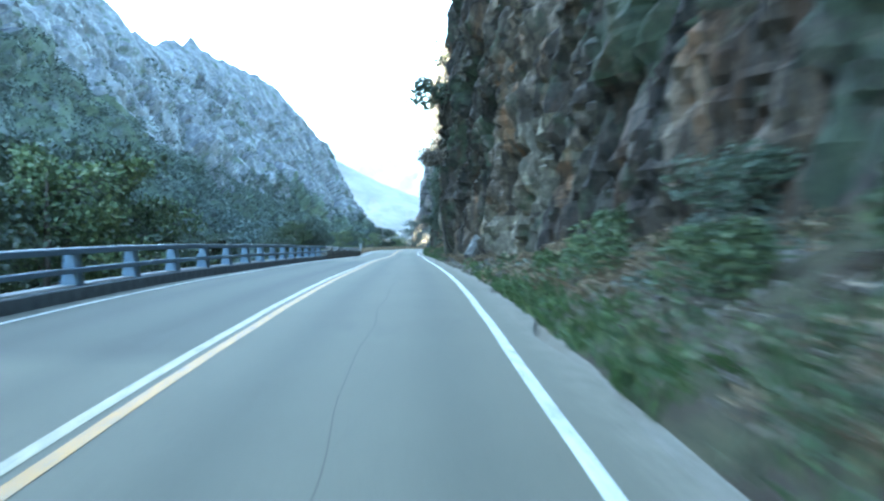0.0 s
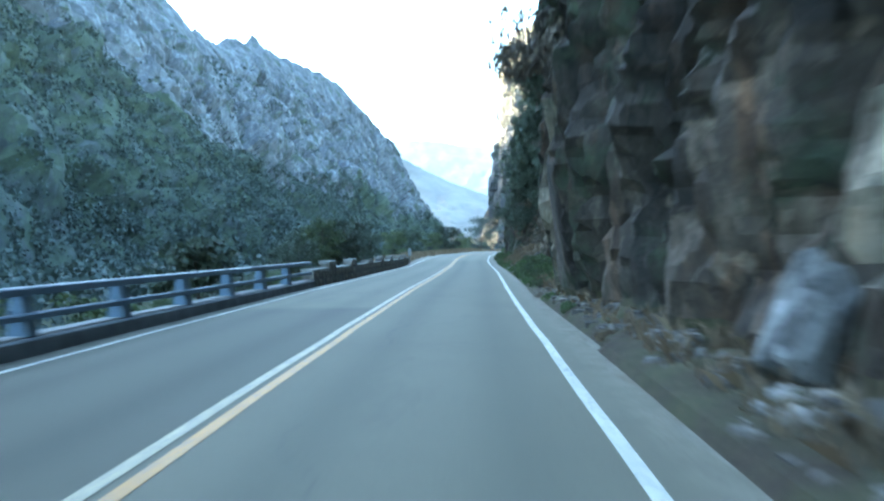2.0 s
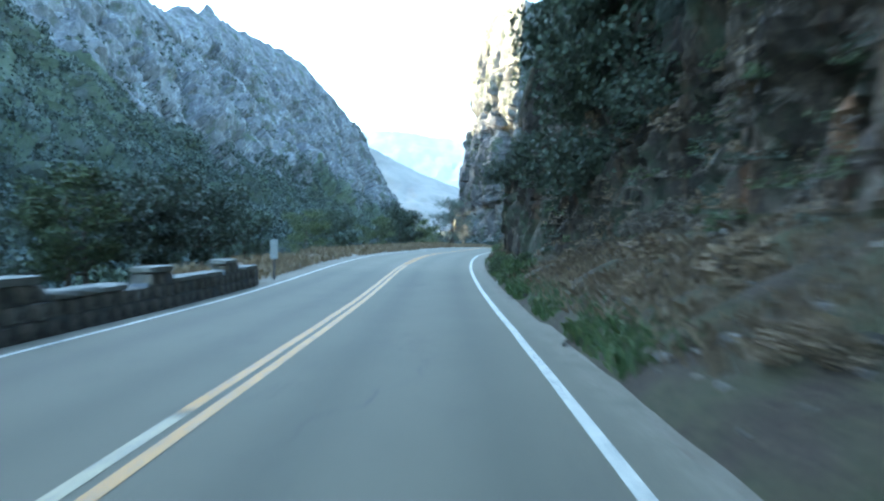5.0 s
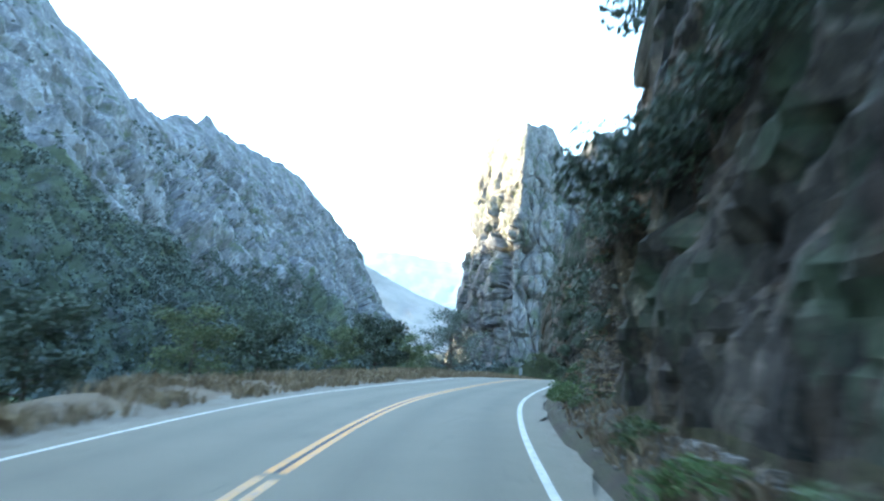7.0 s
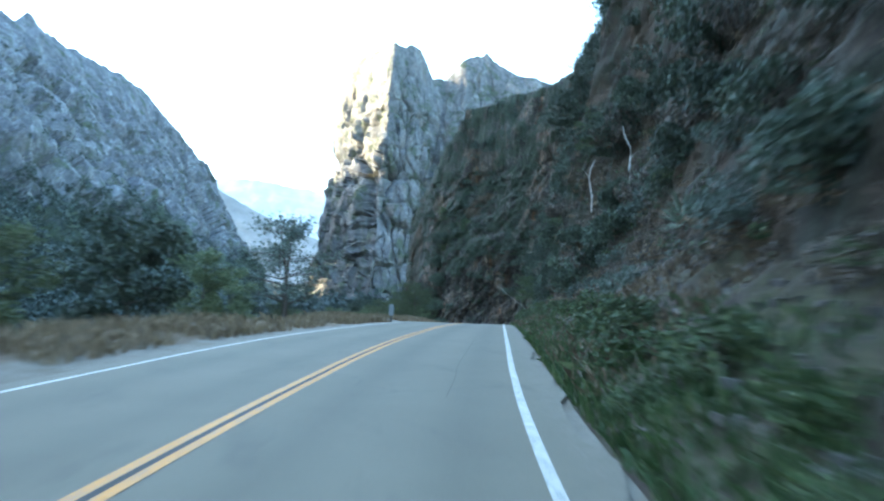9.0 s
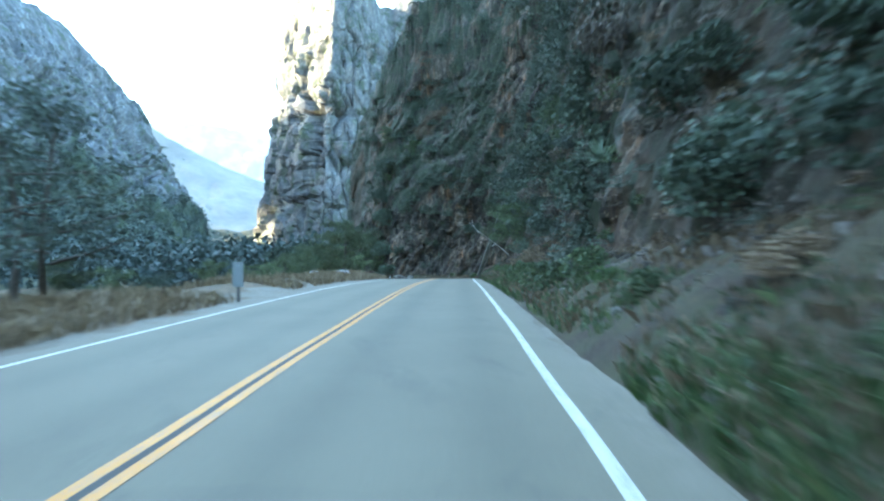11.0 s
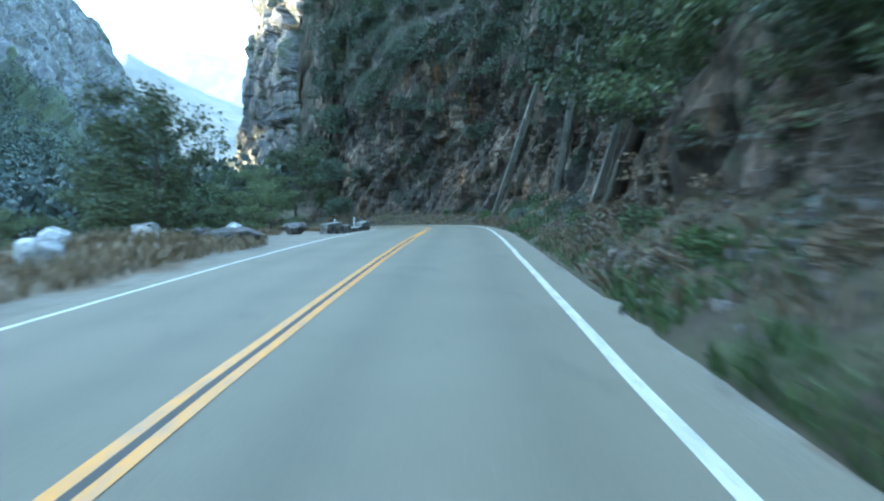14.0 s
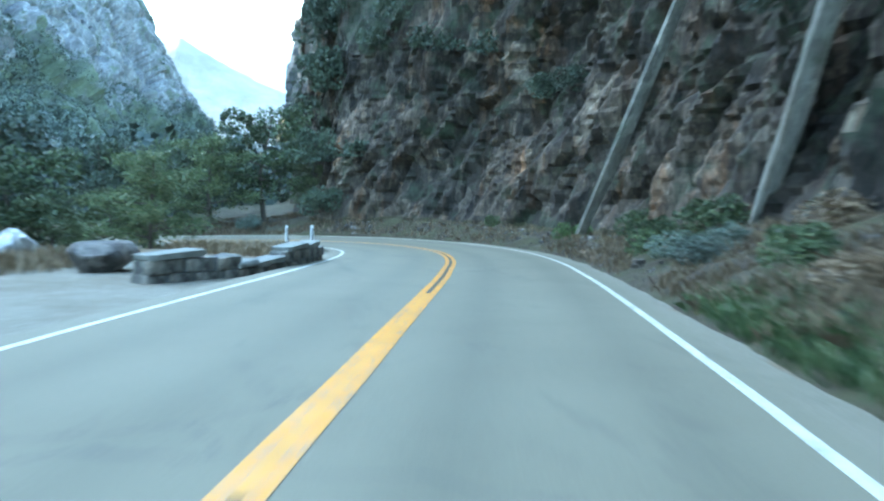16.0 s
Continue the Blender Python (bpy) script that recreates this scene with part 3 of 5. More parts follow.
def build_cliff():
    ss = np.concatenate([np.arange(-40, 0, 0.6), np.arange(0, 296, 0.21), np.arange(296, 316, 0.1)])
    hs = np.concatenate([np.arange(0, 11, 0.2), np.arange(11, 32, 0.42), np.arange(32, 96, 2.0)])
    tal = np.linspace(0, 1, 9)[:-1]
    rows = len(tal) + len(hs)
    foot, rise, lean, green, top = (np.interp(ss, CL_S, v) for v in (CL_FOOT, CL_RISE, CL_LEAN, CL_GREEN, CL_TOP))
    S = np.repeat(ss[:, None], rows, 1)
    Hh = np.concatenate([tal[None] * rise[:, None], rise[:, None] + hs[None]], 1)
    start = 4.05
    up = np.maximum(Hh - rise[:, None], 0)
    U = np.concatenate([start + (foot[:, None] - start) * tal[None] ** 0.9, foot[:, None] + lean[:, None] * hs[None]], 1)
    over = np.clip(up - top[:, None], 0, 99)
    U = U + over * (1.3 - lean[:, None])
    Hh = Hh - over * 0.72
    on = np.concatenate([np.zeros(len(tal)), np.clip(0.35 + hs / 2.2, 0, 1)])[None] * np.ones_like(S)
    q = np.stack([S.ravel(), 0.35 * U.ravel(), Hh.ravel()], -1)
    # steep beds that lean along the road, split into slabs, columns and chips
    b = np.stack([q[:, 0] + 0.42 * q[:, 2], q[:, 1], q[:, 2] - 0.25 * q[:, 0]], -1)
    warp = np.stack([fbm(q * 0.3, 3, 21), 0 * q[:, 0], fbm(q * 0.3, 3, 31)], -1)
    big, j1 = blocks((b + warp * 1.3) * np.array([0.24, 0.2, 0.06]), 40, (1.6, 0.8))
    mid, j2 = blocks((b + warp * 0.7) * np.array([0.8, 0.4, 0.13]), 60, (1.8, 0.5))
    low, j3 = blocks((b + warp * 0.3) * np.array([2.0, 1.0, 0.42]), 80, (1.8, 0.5))
    chip, j5 = blocks((b + warp * 0.2) * np.array([2.8, 1.0, 0.95]), 85, (1.4, 0.5))
    slant = np.stack([(q[:, 0] + q[:, 2]) * 0.707, q[:, 1], (q[:, 2] - q[:, 0]) * 0.707], -1)
    bed, j4 = blocks((slant + warp * 0.5) * np.array([0.95, 0.8, 0.34]), 95, (1.6, 0.5))
    bare = np.interp(q[:, 0], [17, 27, 48, 58, 104, 112, 128, 140, 262, 272], [0, 0.8, 0.5, 0.1, 0.1, 0.2, 0.2, 0.05, 0.05, 0.2])
    amp = np.interp(Hh.ravel(), [0, 6, 30, 60], [0.5, 0.85, 1.7, 2.6])
    ridge = 1 - 2 * np.abs(fbm(q * np.array([1.1, 1.1, 0.5]), 4, 44, 0.6))
    d = bare * (0.4 * bed - 0.5 * j4) + amp * (1 - 0.5 * bare) * (0.75 * big - 0.35 * j1) + 0.42 * mid - 0.36 * j2
    g = d.reshape(S.shape).copy()
    g[:, 1:-1] = 0.25 * g[:, :-2] + 0.5 * g[:, 1:-1] + 0.25 * g[:, 2:]
    d = g.ravel() + 0.19 * low - 0.17 * j3 + 0.07 * chip - 0.07 * j5 + 0.08 * ridge + 0.9 * fbm(q * 0.06, 3, 7) * amp
    soft = np.repeat(green[:, None], rows, 1).ravel() * np.clip(np.repeat(lean[:, None], rows, 1).ravel() * 4.5 - 0.3, 0, 1)
    d = d * on.ravel() * (1 - 0.72 * soft) + soft * on.ravel() * (0.45 * fbm(q * 0.35, 4, 46) + 0.18 * fbm(q * 1.6, 3, 47))
    # the dark recess under an overhang, and the deep cleft beside it
    hollow = np.exp(-((q[:, 0] - 62) / 4.0) ** 4) * np.clip(1.5 - np.abs(q[:, 2] - 2.2) / 2.2, 0, 1)
    d = d - 2.6 * hollow * on.ravel() + 0.8 * np.exp(-((q[:, 0] - 62) / 5.0) ** 2) * np.clip((q[:, 2] - 4.6) / 0.6, 0, 1) * np.clip((10 - q[:, 2]) / 3, 0, 1)
    d = np.clip(d, -9, np.interp(Hh.ravel(), [0, 1.5, 4, 9], [0.25, 0.55, 1.2, 5.0]))
    tl = (1 - np.clip(up.ravel() * 2, 0, 1)) * np.clip((U.ravel() - 4.3) / 0.8, 0, 1)
    d2 = tl * (0.22 * fbm(q * 1.1, 4, 12))
    Z = Hh.ravel() + d2 + on.ravel() * 0.25 * vnoise(q * 0.7, 77)
    Z[(U.ravel() < 4.2)] = -0.16
    v = on_road(S.ravel() + on.ravel() * 0.3 * vnoise(q * 0.6, 78), U.ravel() - d, Z)
    faces = grid_faces(len(ss), rows)
    c = q[faces[:, 0]]
    upf, gr = up.ravel()[faces[:, 0]], np.repeat(green[:, None], rows, 1).ravel()[faces[:, 0]]
    n = fbm(c * 0.16, 4, 91)
    high = np.clip((c[:, 0] - 232) / 12, 0, 1) * np.clip((upf - 8) / 6, 0, 1)
    idx = np.where(n + gr * 1.5 - 0.95 + np.clip(upf - 25, 0, 30) * 0.01 + 0.75 * high > 0, 1, 0)
    # how much of the face is the darker rock, by stretch of road
    darker = np.interp(c[:, 0] + 0.4 * c[:, 2], [-5, 3, 12, 21, 25, 38, 43, 72, 80, 96, 101, 118, 124, 206, 212, 222, 226, 248, 252, 268, 274], [0.2, 0.35, 0.4, 0.9, 0.1, 0, 1, 1, 0.3, 0.3, 0.8, 0.8, 0.85, 0.35, 0.7, 0.7, 0.3, 0.4, 1, 1, 0.6])
    idx = np.where((idx == 0) & (darker + 0.6 * n > 0.5), 5, idx)
    sf = soft[faces[:, 0]]
    idx = np.where(sf + 0.5 * n > 0.55, 4, idx)
    idx = np.where(upf <= 0.02, 2, idx)
    slab = (np.abs(c[:, 0] - 34 - 0.3 * c[:, 2]) < 2.6) & (c[:, 2] < 2.6) & (n > -0.1)
    slab |= (np.abs(c[:, 0] - 266 + 0.46 * c[:, 2]) < 0.35) & (c[:, 2] < 17)
    slab |= (np.abs(c[:, 0] - 246 + 0.2 * c[:, 2]) < 0.5) & (c[:, 2] < 9)
    slab |= (np.abs(c[:, 0] - 28) < 4.5) & (n > 0.05) & (c[:, 2] < 5)
    slab |= (np.abs(c[:, 0] - 51.5 + 0.2 * c[:, 2]) < 1.3) & (c[:, 2] < 5)
    idx = np.where(slab & (upf > 0.1), 3, idx)
    ob = mesh_object("cliff", v, faces[:, ::-1], [ROCK, ROCK_GREEN, TALUS, SLAB, SLOPE, ROCK_DARK], index=idx, smooth=True)
    ob.data.set_sharp_from_angle(angle=radians(20))
    tagged(ob, "tall fractured grey-brown rock cliff with shrubs on ledges", "cliff", kind="structure")
    # the shoulder of the mountain behind the cliff's edge
    edge = v.reshape(len(ss), rows, 3)[ss <= 296][::4, -1]
    back, last = ss[ss <= 296][::4], (U.reshape(len(ss), rows)[ss <= 296])[::4, -1]
    sheets = [edge] + [np.concatenate([on_road(back, last + far)[:, :2], edge[:, 2:] * k + 2 * vnoise(np.stack([back * 0.2, 0 * back + far, 0 * back], -1), 6)[:, None] - 0.5], 1) for far, k in ((10, 0.98), (24, 0.93), (45, 0.8), (70, 0.5), (95, -0.1))]
    top = mesh_object("cliff_top", np.stack(sheets, 1).reshape(-1, 3), grid_faces(len(back), len(sheets))[:, ::-1], ROCK_GREEN, smooth=True)
    tagged(top, "overgrown rocky shoulder behind the cliff's edge", "cliff", kind="structure")
    return ob


cliff = build_cliff()
cliff_tree = BVHTree.FromPolygons([tuple(v.co) for v in cliff.data.vertices], [tuple(p.vertices) for p in cliff.data.polygons])


# ---------------- mountains ----------------
def mountain(name, crest, foot, back, material, label, rough=14.0, cols=240, rows=120, seed=0, cliffy=1.0, jag=0.0):
    """A face lofted from its foot up to its crest, and down again behind, broken into buttresses and gullies."""
    t = np.linspace(0, 1, cols)
    def even(pts):
        p = np.array(pts, float)
        k = np.linspace(0, 1, len(p))
        return np.stack([np.interp(t, k, p[:, a]) for a in range(3)], -1)
    C, F, B = even(crest), even(foot), even(back)
    span = max(3, cols // 60) | 1
    C = np.stack([np.convolve(np.pad(C[:, a], span // 2, mode="edge"), np.ones(span) / span, "valid") for a in range(3)], -1)
    w = np.linspace(0, 1, rows)
    V = F[None] + (C - F)[None] * w[:, None, None]
    if jag:
        for k in range(rows):
            a = w[k]
            tt = t + jag * np.clip(t * 9, 0, 1) * np.clip((1 - t) * 9, 0, 1) * (1 - a) ** 0.35 * (math.sin(a * 17 + 1) + 0.6 * math.sin(a * 41 + 2) + 0.45 * math.sin(a * 87))
            V[k] = np.stack([np.interp(tt, t, (F + (C - F) * a)[:, c]) for c in range(3)], -1)
    bulge = np.sin(math.pi * w)[:, None]
    V[:, :, 2] += bulge * (C[:, 2] - F[:, 2])[None] * 0.10 * cliffy
    w2 = np.linspace(0, 1, 14)[1:]
    V2 = C[None] + (B - C)[None] * w2[:, None, None]
    V = np.concatenate([V, V2])
    v = V.reshape(-1, 3)
    q = v * np.array([1, 1, 0.45])
    big, j1 = blocks(q * 0.016 + seed, 140 + seed)
    mid, j2 = blocks(q * 0.05 + seed, 150 + seed)
    small, j3 = blocks(q * 0.13 + seed, 155 + seed)
    d = rough * (0.55 * fbm(q * 0.011, 4, 160 + seed) + 0.45 * big - 0.35 * j1 + 0.24 * mid - 0.2 * j2 + 0.13 * small - 0.1 * j3 + 0.1 * fbm(q * 0.09, 3, 161 + seed))
    ww = np.concatenate([w, 1 - 0.5 * w2])
    d *= np.repeat(np.clip(0.1 + 2.2 * (1 - ww), 0, 1) * np.clip((1 - ww) * 9, 0.04, 1) * np.clip(ww * 8, 0, 1), cols) * np.tile(np.clip((1 - t) * 4.6, 0.1, 1), len(ww))
    out = np.cross(np.gradient(V, axis=1), np.gradient(V, axis=0)).reshape(-1, 3)
    out /= np.linalg.norm(out, axis=1)[:, None] + 1e-9
    v = v + out * d[:, None]
    v[:, 2] += np.repeat(np.concatenate([w, w2[::-1]]) ** 3, cols) * rough * 0.3 * fbm(q * 0.05, 4, 170 + seed)
    ob = mesh_object(name, v, grid_faces(rows + len(w2), cols), material, smooth=True)
    ob.data.set_sharp_from_angle(angle=radians(38))
    return tagged(ob, label, "mountain", kind="structure")


# crest ends and back out of view are raised only to block the sun
mountain("mountain_left",
         [(-640, -400, 520), (-540, -100, 500), (-460, 150, 460), (-375, 345, 375), (-285, 480, 265), (-202, 562, 162), (-206, 612, 166), (-208, 652, 168), (-198, 720, 194), (-193, 770, 192), (-167, 829, 190), (-133, 888, 167), (-116, 928, 145), (-113, 945, 108), (-92, 960, 66), (-79, 985, 46)],
         [(-210, -400, -14), (-160, -150, -14), (-130, 0, -14), (-112, 130, -14), (-100, 240, -14), (-88, 330, -14), (-76, 420, -14), (-66, 500, -14), (-56, 580, -14), (-48, 660, -12), (-42, 730, -10), (-38, 790, -8), (-36, 840, -4), (-38, 880, 2), (-42, 930, 8), (-48, 975, 14)],
         # unseen back ridge, added to shade the peak's foot and the valley
         [(-900, -400, 200), (-800, -100, 150), (-700, 150, 100), (-560, 360, 80), (-480, 520, 60), (-400, 640, 30), (-400, 700, 30), (-380, 760, 30), (-370, 830, 20), (-350, 930, 170), (-320, 990, 165), (-330, 1400, 240), (-230, 1500, 165), (-210, 1500, 130), (-190, 1500, 120), (-160, 1500, 70)],
         MOUNTAIN, "steep grey rock mountainside with scattered scrub", 17, 500, 200, 1, 0.25)


def overgrow():
    """Scrub covers the lower slopes of the near mountainside."""
    me = bpy.data.objects["mountain_left"].data
    me.materials.append(MOUNTAIN_GREEN)
    cols, rows = 500, 200
    k = np.arange((rows + 12) * (cols - 1))
    w, a = (k // (cols - 1)) / rows, (k % (cols - 1)) / cols
    co = np.empty(len(me.vertices) * 3, np.float32)
    me.vertices.foreach_get("co", co)
    p = co.reshape(-1, 3)[(k // (cols - 1)) * cols + k % (cols - 1)]
    edge = np.interp(a, [0, 0.2, 0.45, 0.7, 1], [0.42, 0.4, 0.3, 0.2, 0.14]) + 0.1 * fbm(p * 0.02, 4, 9)
    me.polygons.foreach_set("material_index", (w < edge).astype(np.int32))


overgrow()
mountain("mountain_peak",
         [(25, 1016, 226), (41, 968, 258), (78, 914, 262), (91, 935, 268), (101, 943, 272), (111, 952, 263), (125, 963, 241), (139, 972, 241), (160, 968, 264), (184, 976, 279), (200, 975, 263), (222, 973, 255), (300, 960, 235), (420, 900, 215)],
         [(-7, 1010, -8), (16, 938, -8), (56, 862, -8), (70, 858, -10), (82, 855, -10), (90, 852, -10), (106, 850, -10), (122, 848, -10), (144, 845, -10), (168, 842, -10), (188, 840, -10), (215, 836, -10), (290, 826, -10), (420, 800, -10)],
         [(90, 1090, 30), (110, 1040, 40), (130, 1040, 40), (150, 1050, 40), (160, 1060, 40), (170, 1070, 40), (180, 1070, 40), (190, 1080, 40), (210, 1080, 40), (240, 1080, 40), (260, 1080, 40), (300, 1100, 40), (400, 1100, 40), (520, 1100, 40)],
         PEAK, "granite peak with a sunlit vertical wall", 17, 290, 145, 2, 0.3, 0.022)
# the two farthest ranges carry their haze as pale, slightly glowing colour
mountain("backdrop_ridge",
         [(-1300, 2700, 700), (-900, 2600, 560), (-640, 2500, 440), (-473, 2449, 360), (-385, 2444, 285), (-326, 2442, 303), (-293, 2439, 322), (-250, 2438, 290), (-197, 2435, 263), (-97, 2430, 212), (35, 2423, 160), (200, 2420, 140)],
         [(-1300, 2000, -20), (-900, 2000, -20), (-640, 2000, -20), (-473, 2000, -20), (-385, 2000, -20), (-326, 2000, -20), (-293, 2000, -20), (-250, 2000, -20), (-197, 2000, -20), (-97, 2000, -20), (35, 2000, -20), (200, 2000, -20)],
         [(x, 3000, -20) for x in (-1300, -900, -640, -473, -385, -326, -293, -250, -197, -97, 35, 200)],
         FAR_A, "distant ridge across the valley, haze painted into its pale glowing colour", 9, 160, 60, 3, 0.3)
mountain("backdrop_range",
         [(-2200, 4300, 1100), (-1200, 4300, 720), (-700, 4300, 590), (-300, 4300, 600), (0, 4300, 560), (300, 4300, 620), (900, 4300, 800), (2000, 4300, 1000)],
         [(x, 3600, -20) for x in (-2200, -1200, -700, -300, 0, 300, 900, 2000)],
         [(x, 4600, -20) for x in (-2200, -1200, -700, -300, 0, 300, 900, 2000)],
         FAR_B, "far mountain range, haze painted into its pale glowing colour", 20, 120, 40, 4, 0.3)

mountain("backdrop_hill",
         [(-260, 1180, 60), (-160, 1180, 40), (-100, 1170, 26), (-50, 1170, 20), (0, 1170, 18), (60, 1170, 24), (140, 1180, 40)],
         [(x, 1090, -16) for x in (-260, -160, -100, -50, 0, 60, 140)],
         [(x, 1300, -16) for x in (-260, -160, -100, -50, 0, 60, 140)],
         ROCK_GREEN, "low wooded hill closing the valley", 9, 90, 30, 5, 0.3)


# ---------------- plants ----------------
rng = np.random.default_rng(11)


def leaf_quads(centres, size, seed=0, droop=0.3, slim=0.45):
    """Small folded leaves, two triangles each, turned at random."""
    r = np.random.default_rng(seed)
    n = len(centres)
    a = r.normal(size=(n, 3))
    a[:, 2] -= droop
    a /= np.linalg.norm(a, axis=1)[:, None]
    b = np.cross(a, r.normal(size=(n, 3)))
    b /= np.linalg.norm(b, axis=1)[:, None] + 1e-9
    c = np.cross(a, b)
    L = size * r.uniform(0.6, 1.3, (n, 1))
    p0, p2 = centres - a * L * 0.5, centres + a * L * 0.5
    p1, p3 = centres + b * L * slim + c * L * 0.12, centres - b * L * slim + c * L * 0.12
    v = np.stack([p0, p1, p2, p3], 1).reshape(-1, 3)
    return v, np.arange(4 * n).reshape(n, 4)


def clump_points(n, radii, seed, hollow=0.55, lumps=9, base=0.0):
    """Points spread over an uneven crown made of overlapping lumps."""
    r = np.random.default_rng(seed)
    c = r.normal(size=(lumps, 3))
    c /= np.linalg.norm(c, axis=1)[:, None]
    c *= r.uniform(0.35, 0.85, (lumps, 1))
    c[:, 2] = np.abs(c[:, 2]) * 0.9 - 0.1
    k = r.integers(0, lumps, n)
    d = r.normal(size=(n, 3))
    d /= np.linalg.norm(d, axis=1)[:, None]
    rad = r.uniform(0.25, 0.5, lumps)[k] * (hollow + (1 - hollow) * r.uniform(0, 1, n) ** 0.5)
    p = (c[k] + d * rad[:, None]) * np.array(radii)
    p[:, 2] = np.maximum(p[:, 2] + base, 0.03)
    return p


def shrub(name, radii, leaves, leaf, material, label, seed, stems=7, dead=0):
    root = new(name)
    pts = clump_points(leaves, radii, seed, base=radii[2] * 0.32)
    v, f = leaf_quads(pts, leaf, seed + 1)
    mesh_object("foliage", v, f, material, root)
    r = random.Random(seed)
    vs, fs = [], []
    for i in range(stems):
        a = r.uniform(0, 6.28)
        e = Vector((math.cos(a) * radii[0] * r.uniform(0.3, 0.8), math.sin(a) * radii[1] * r.uniform(0.3, 0.8), radii[2] * r.uniform(0.6, 1.2)))
        m = e * 0.5 + Vector((0, 0, radii[2] * 0.12))
        w, g = tube([(0, 0, -0.15), m, e], [0.03, 0.02, 0.006], 5)
        fs += [tuple(i + len(vs) for i in q) for q in g]
        vs += w
    mesh_object("branching_stem", vs, fs, BARK, root, smooth=True)
    return tagged(root, label, "shrub", group="shrubs beside the road")


def tree(name, height, spread, leaves, leaf, material, label, seed, lean=0.05, bare=0.3, open_crown=0.5):
    r = random.Random(seed)
    root = new(name)
    top = Vector((lean * height, r.uniform(-0.05, 0.05) * height, height * 0.86))
    vs, fs, ends = [], [], []
    def limb(a, e, r0, r1, sag=0.0):
        m = (a + e) / 2 + Vector((r.uniform(-1, 1), r.uniform(-1, 1), sag)) * (e - a).length * 0.09
        w, g = tube([a, (a + m) / 2, m, (m + e) / 2, e], [r0, r0 * 0.8 + r1 * 0.2, (r0 + r1) / 2, r0 * 0.25 + r1 * 0.75, r1], 7)
        fs.extend([tuple(i + len(vs) for i in q) for q in g])
        vs.extend(w)
    limb(Vector((0, 0, -0.5)), top, height * 0.022, height * 0.005)
    n = 13
    for i in range(n):
        k = bare + (0.96 - bare) * (i + 0.5) / n
        a = top * k
        ang = i * 2.4 + r.uniform(-0.5, 0.5)
        reach = spread * (1.05 - 0.55 * abs(k - 0.45)) * r.uniform(0.6, 1.0)
        e = a + Vector((math.cos(ang) * reach, math.sin(ang) * reach, height * r.uniform(0.02, 0.17)))
        limb(a, e, height * 0.010 * (1.15 - k), height * 0.002)
        ends += [e, a.lerp(e, 0.7), a.lerp(e, 0.45)]
    ends.append(top)
    mesh_object("trunk", vs, fs, BARK, root, smooth=True)
    rr = np.random.default_rng(seed)
    e = np.array([tuple(q) for q in ends])
    k = rr.integers(0, len(e), leaves)
    size = spread * rr.uniform(0.16, 0.42, len(e))[k]
    d = rr.normal(size=(leaves, 3))
    d /= np.linalg.norm(d, axis=1)[:, None]
    p = e[k] + d * (size * rr.uniform(open_crown, 1, leaves))[:, None] * np.array([1, 1, 0.62])
    v, f = leaf_quads(p, leaf, seed + 3)
    mesh_object("crown", v, f, material, root)
    return tagged(root, label, "tree", group="trees along the river bank")


used = {}


def stand(key, s, u, size=1.0, h=0.0, turn=None, tilt=0.0):
    ob = KINDS[key]
    p = on_road(s, u, h)
    m = pose(*p, tilt, 0, rng.uniform(0, 360) if turn is None else turn) @ Matrix.Diagonal((size, size, size * rng.uniform(0.88, 1.12), 1))
    if key in used:
        c = copy_thing(ob, Matrix())
        c.matrix_basis = m
        return c
    used[key] = True
    ob.matrix_basis = m
    return ob


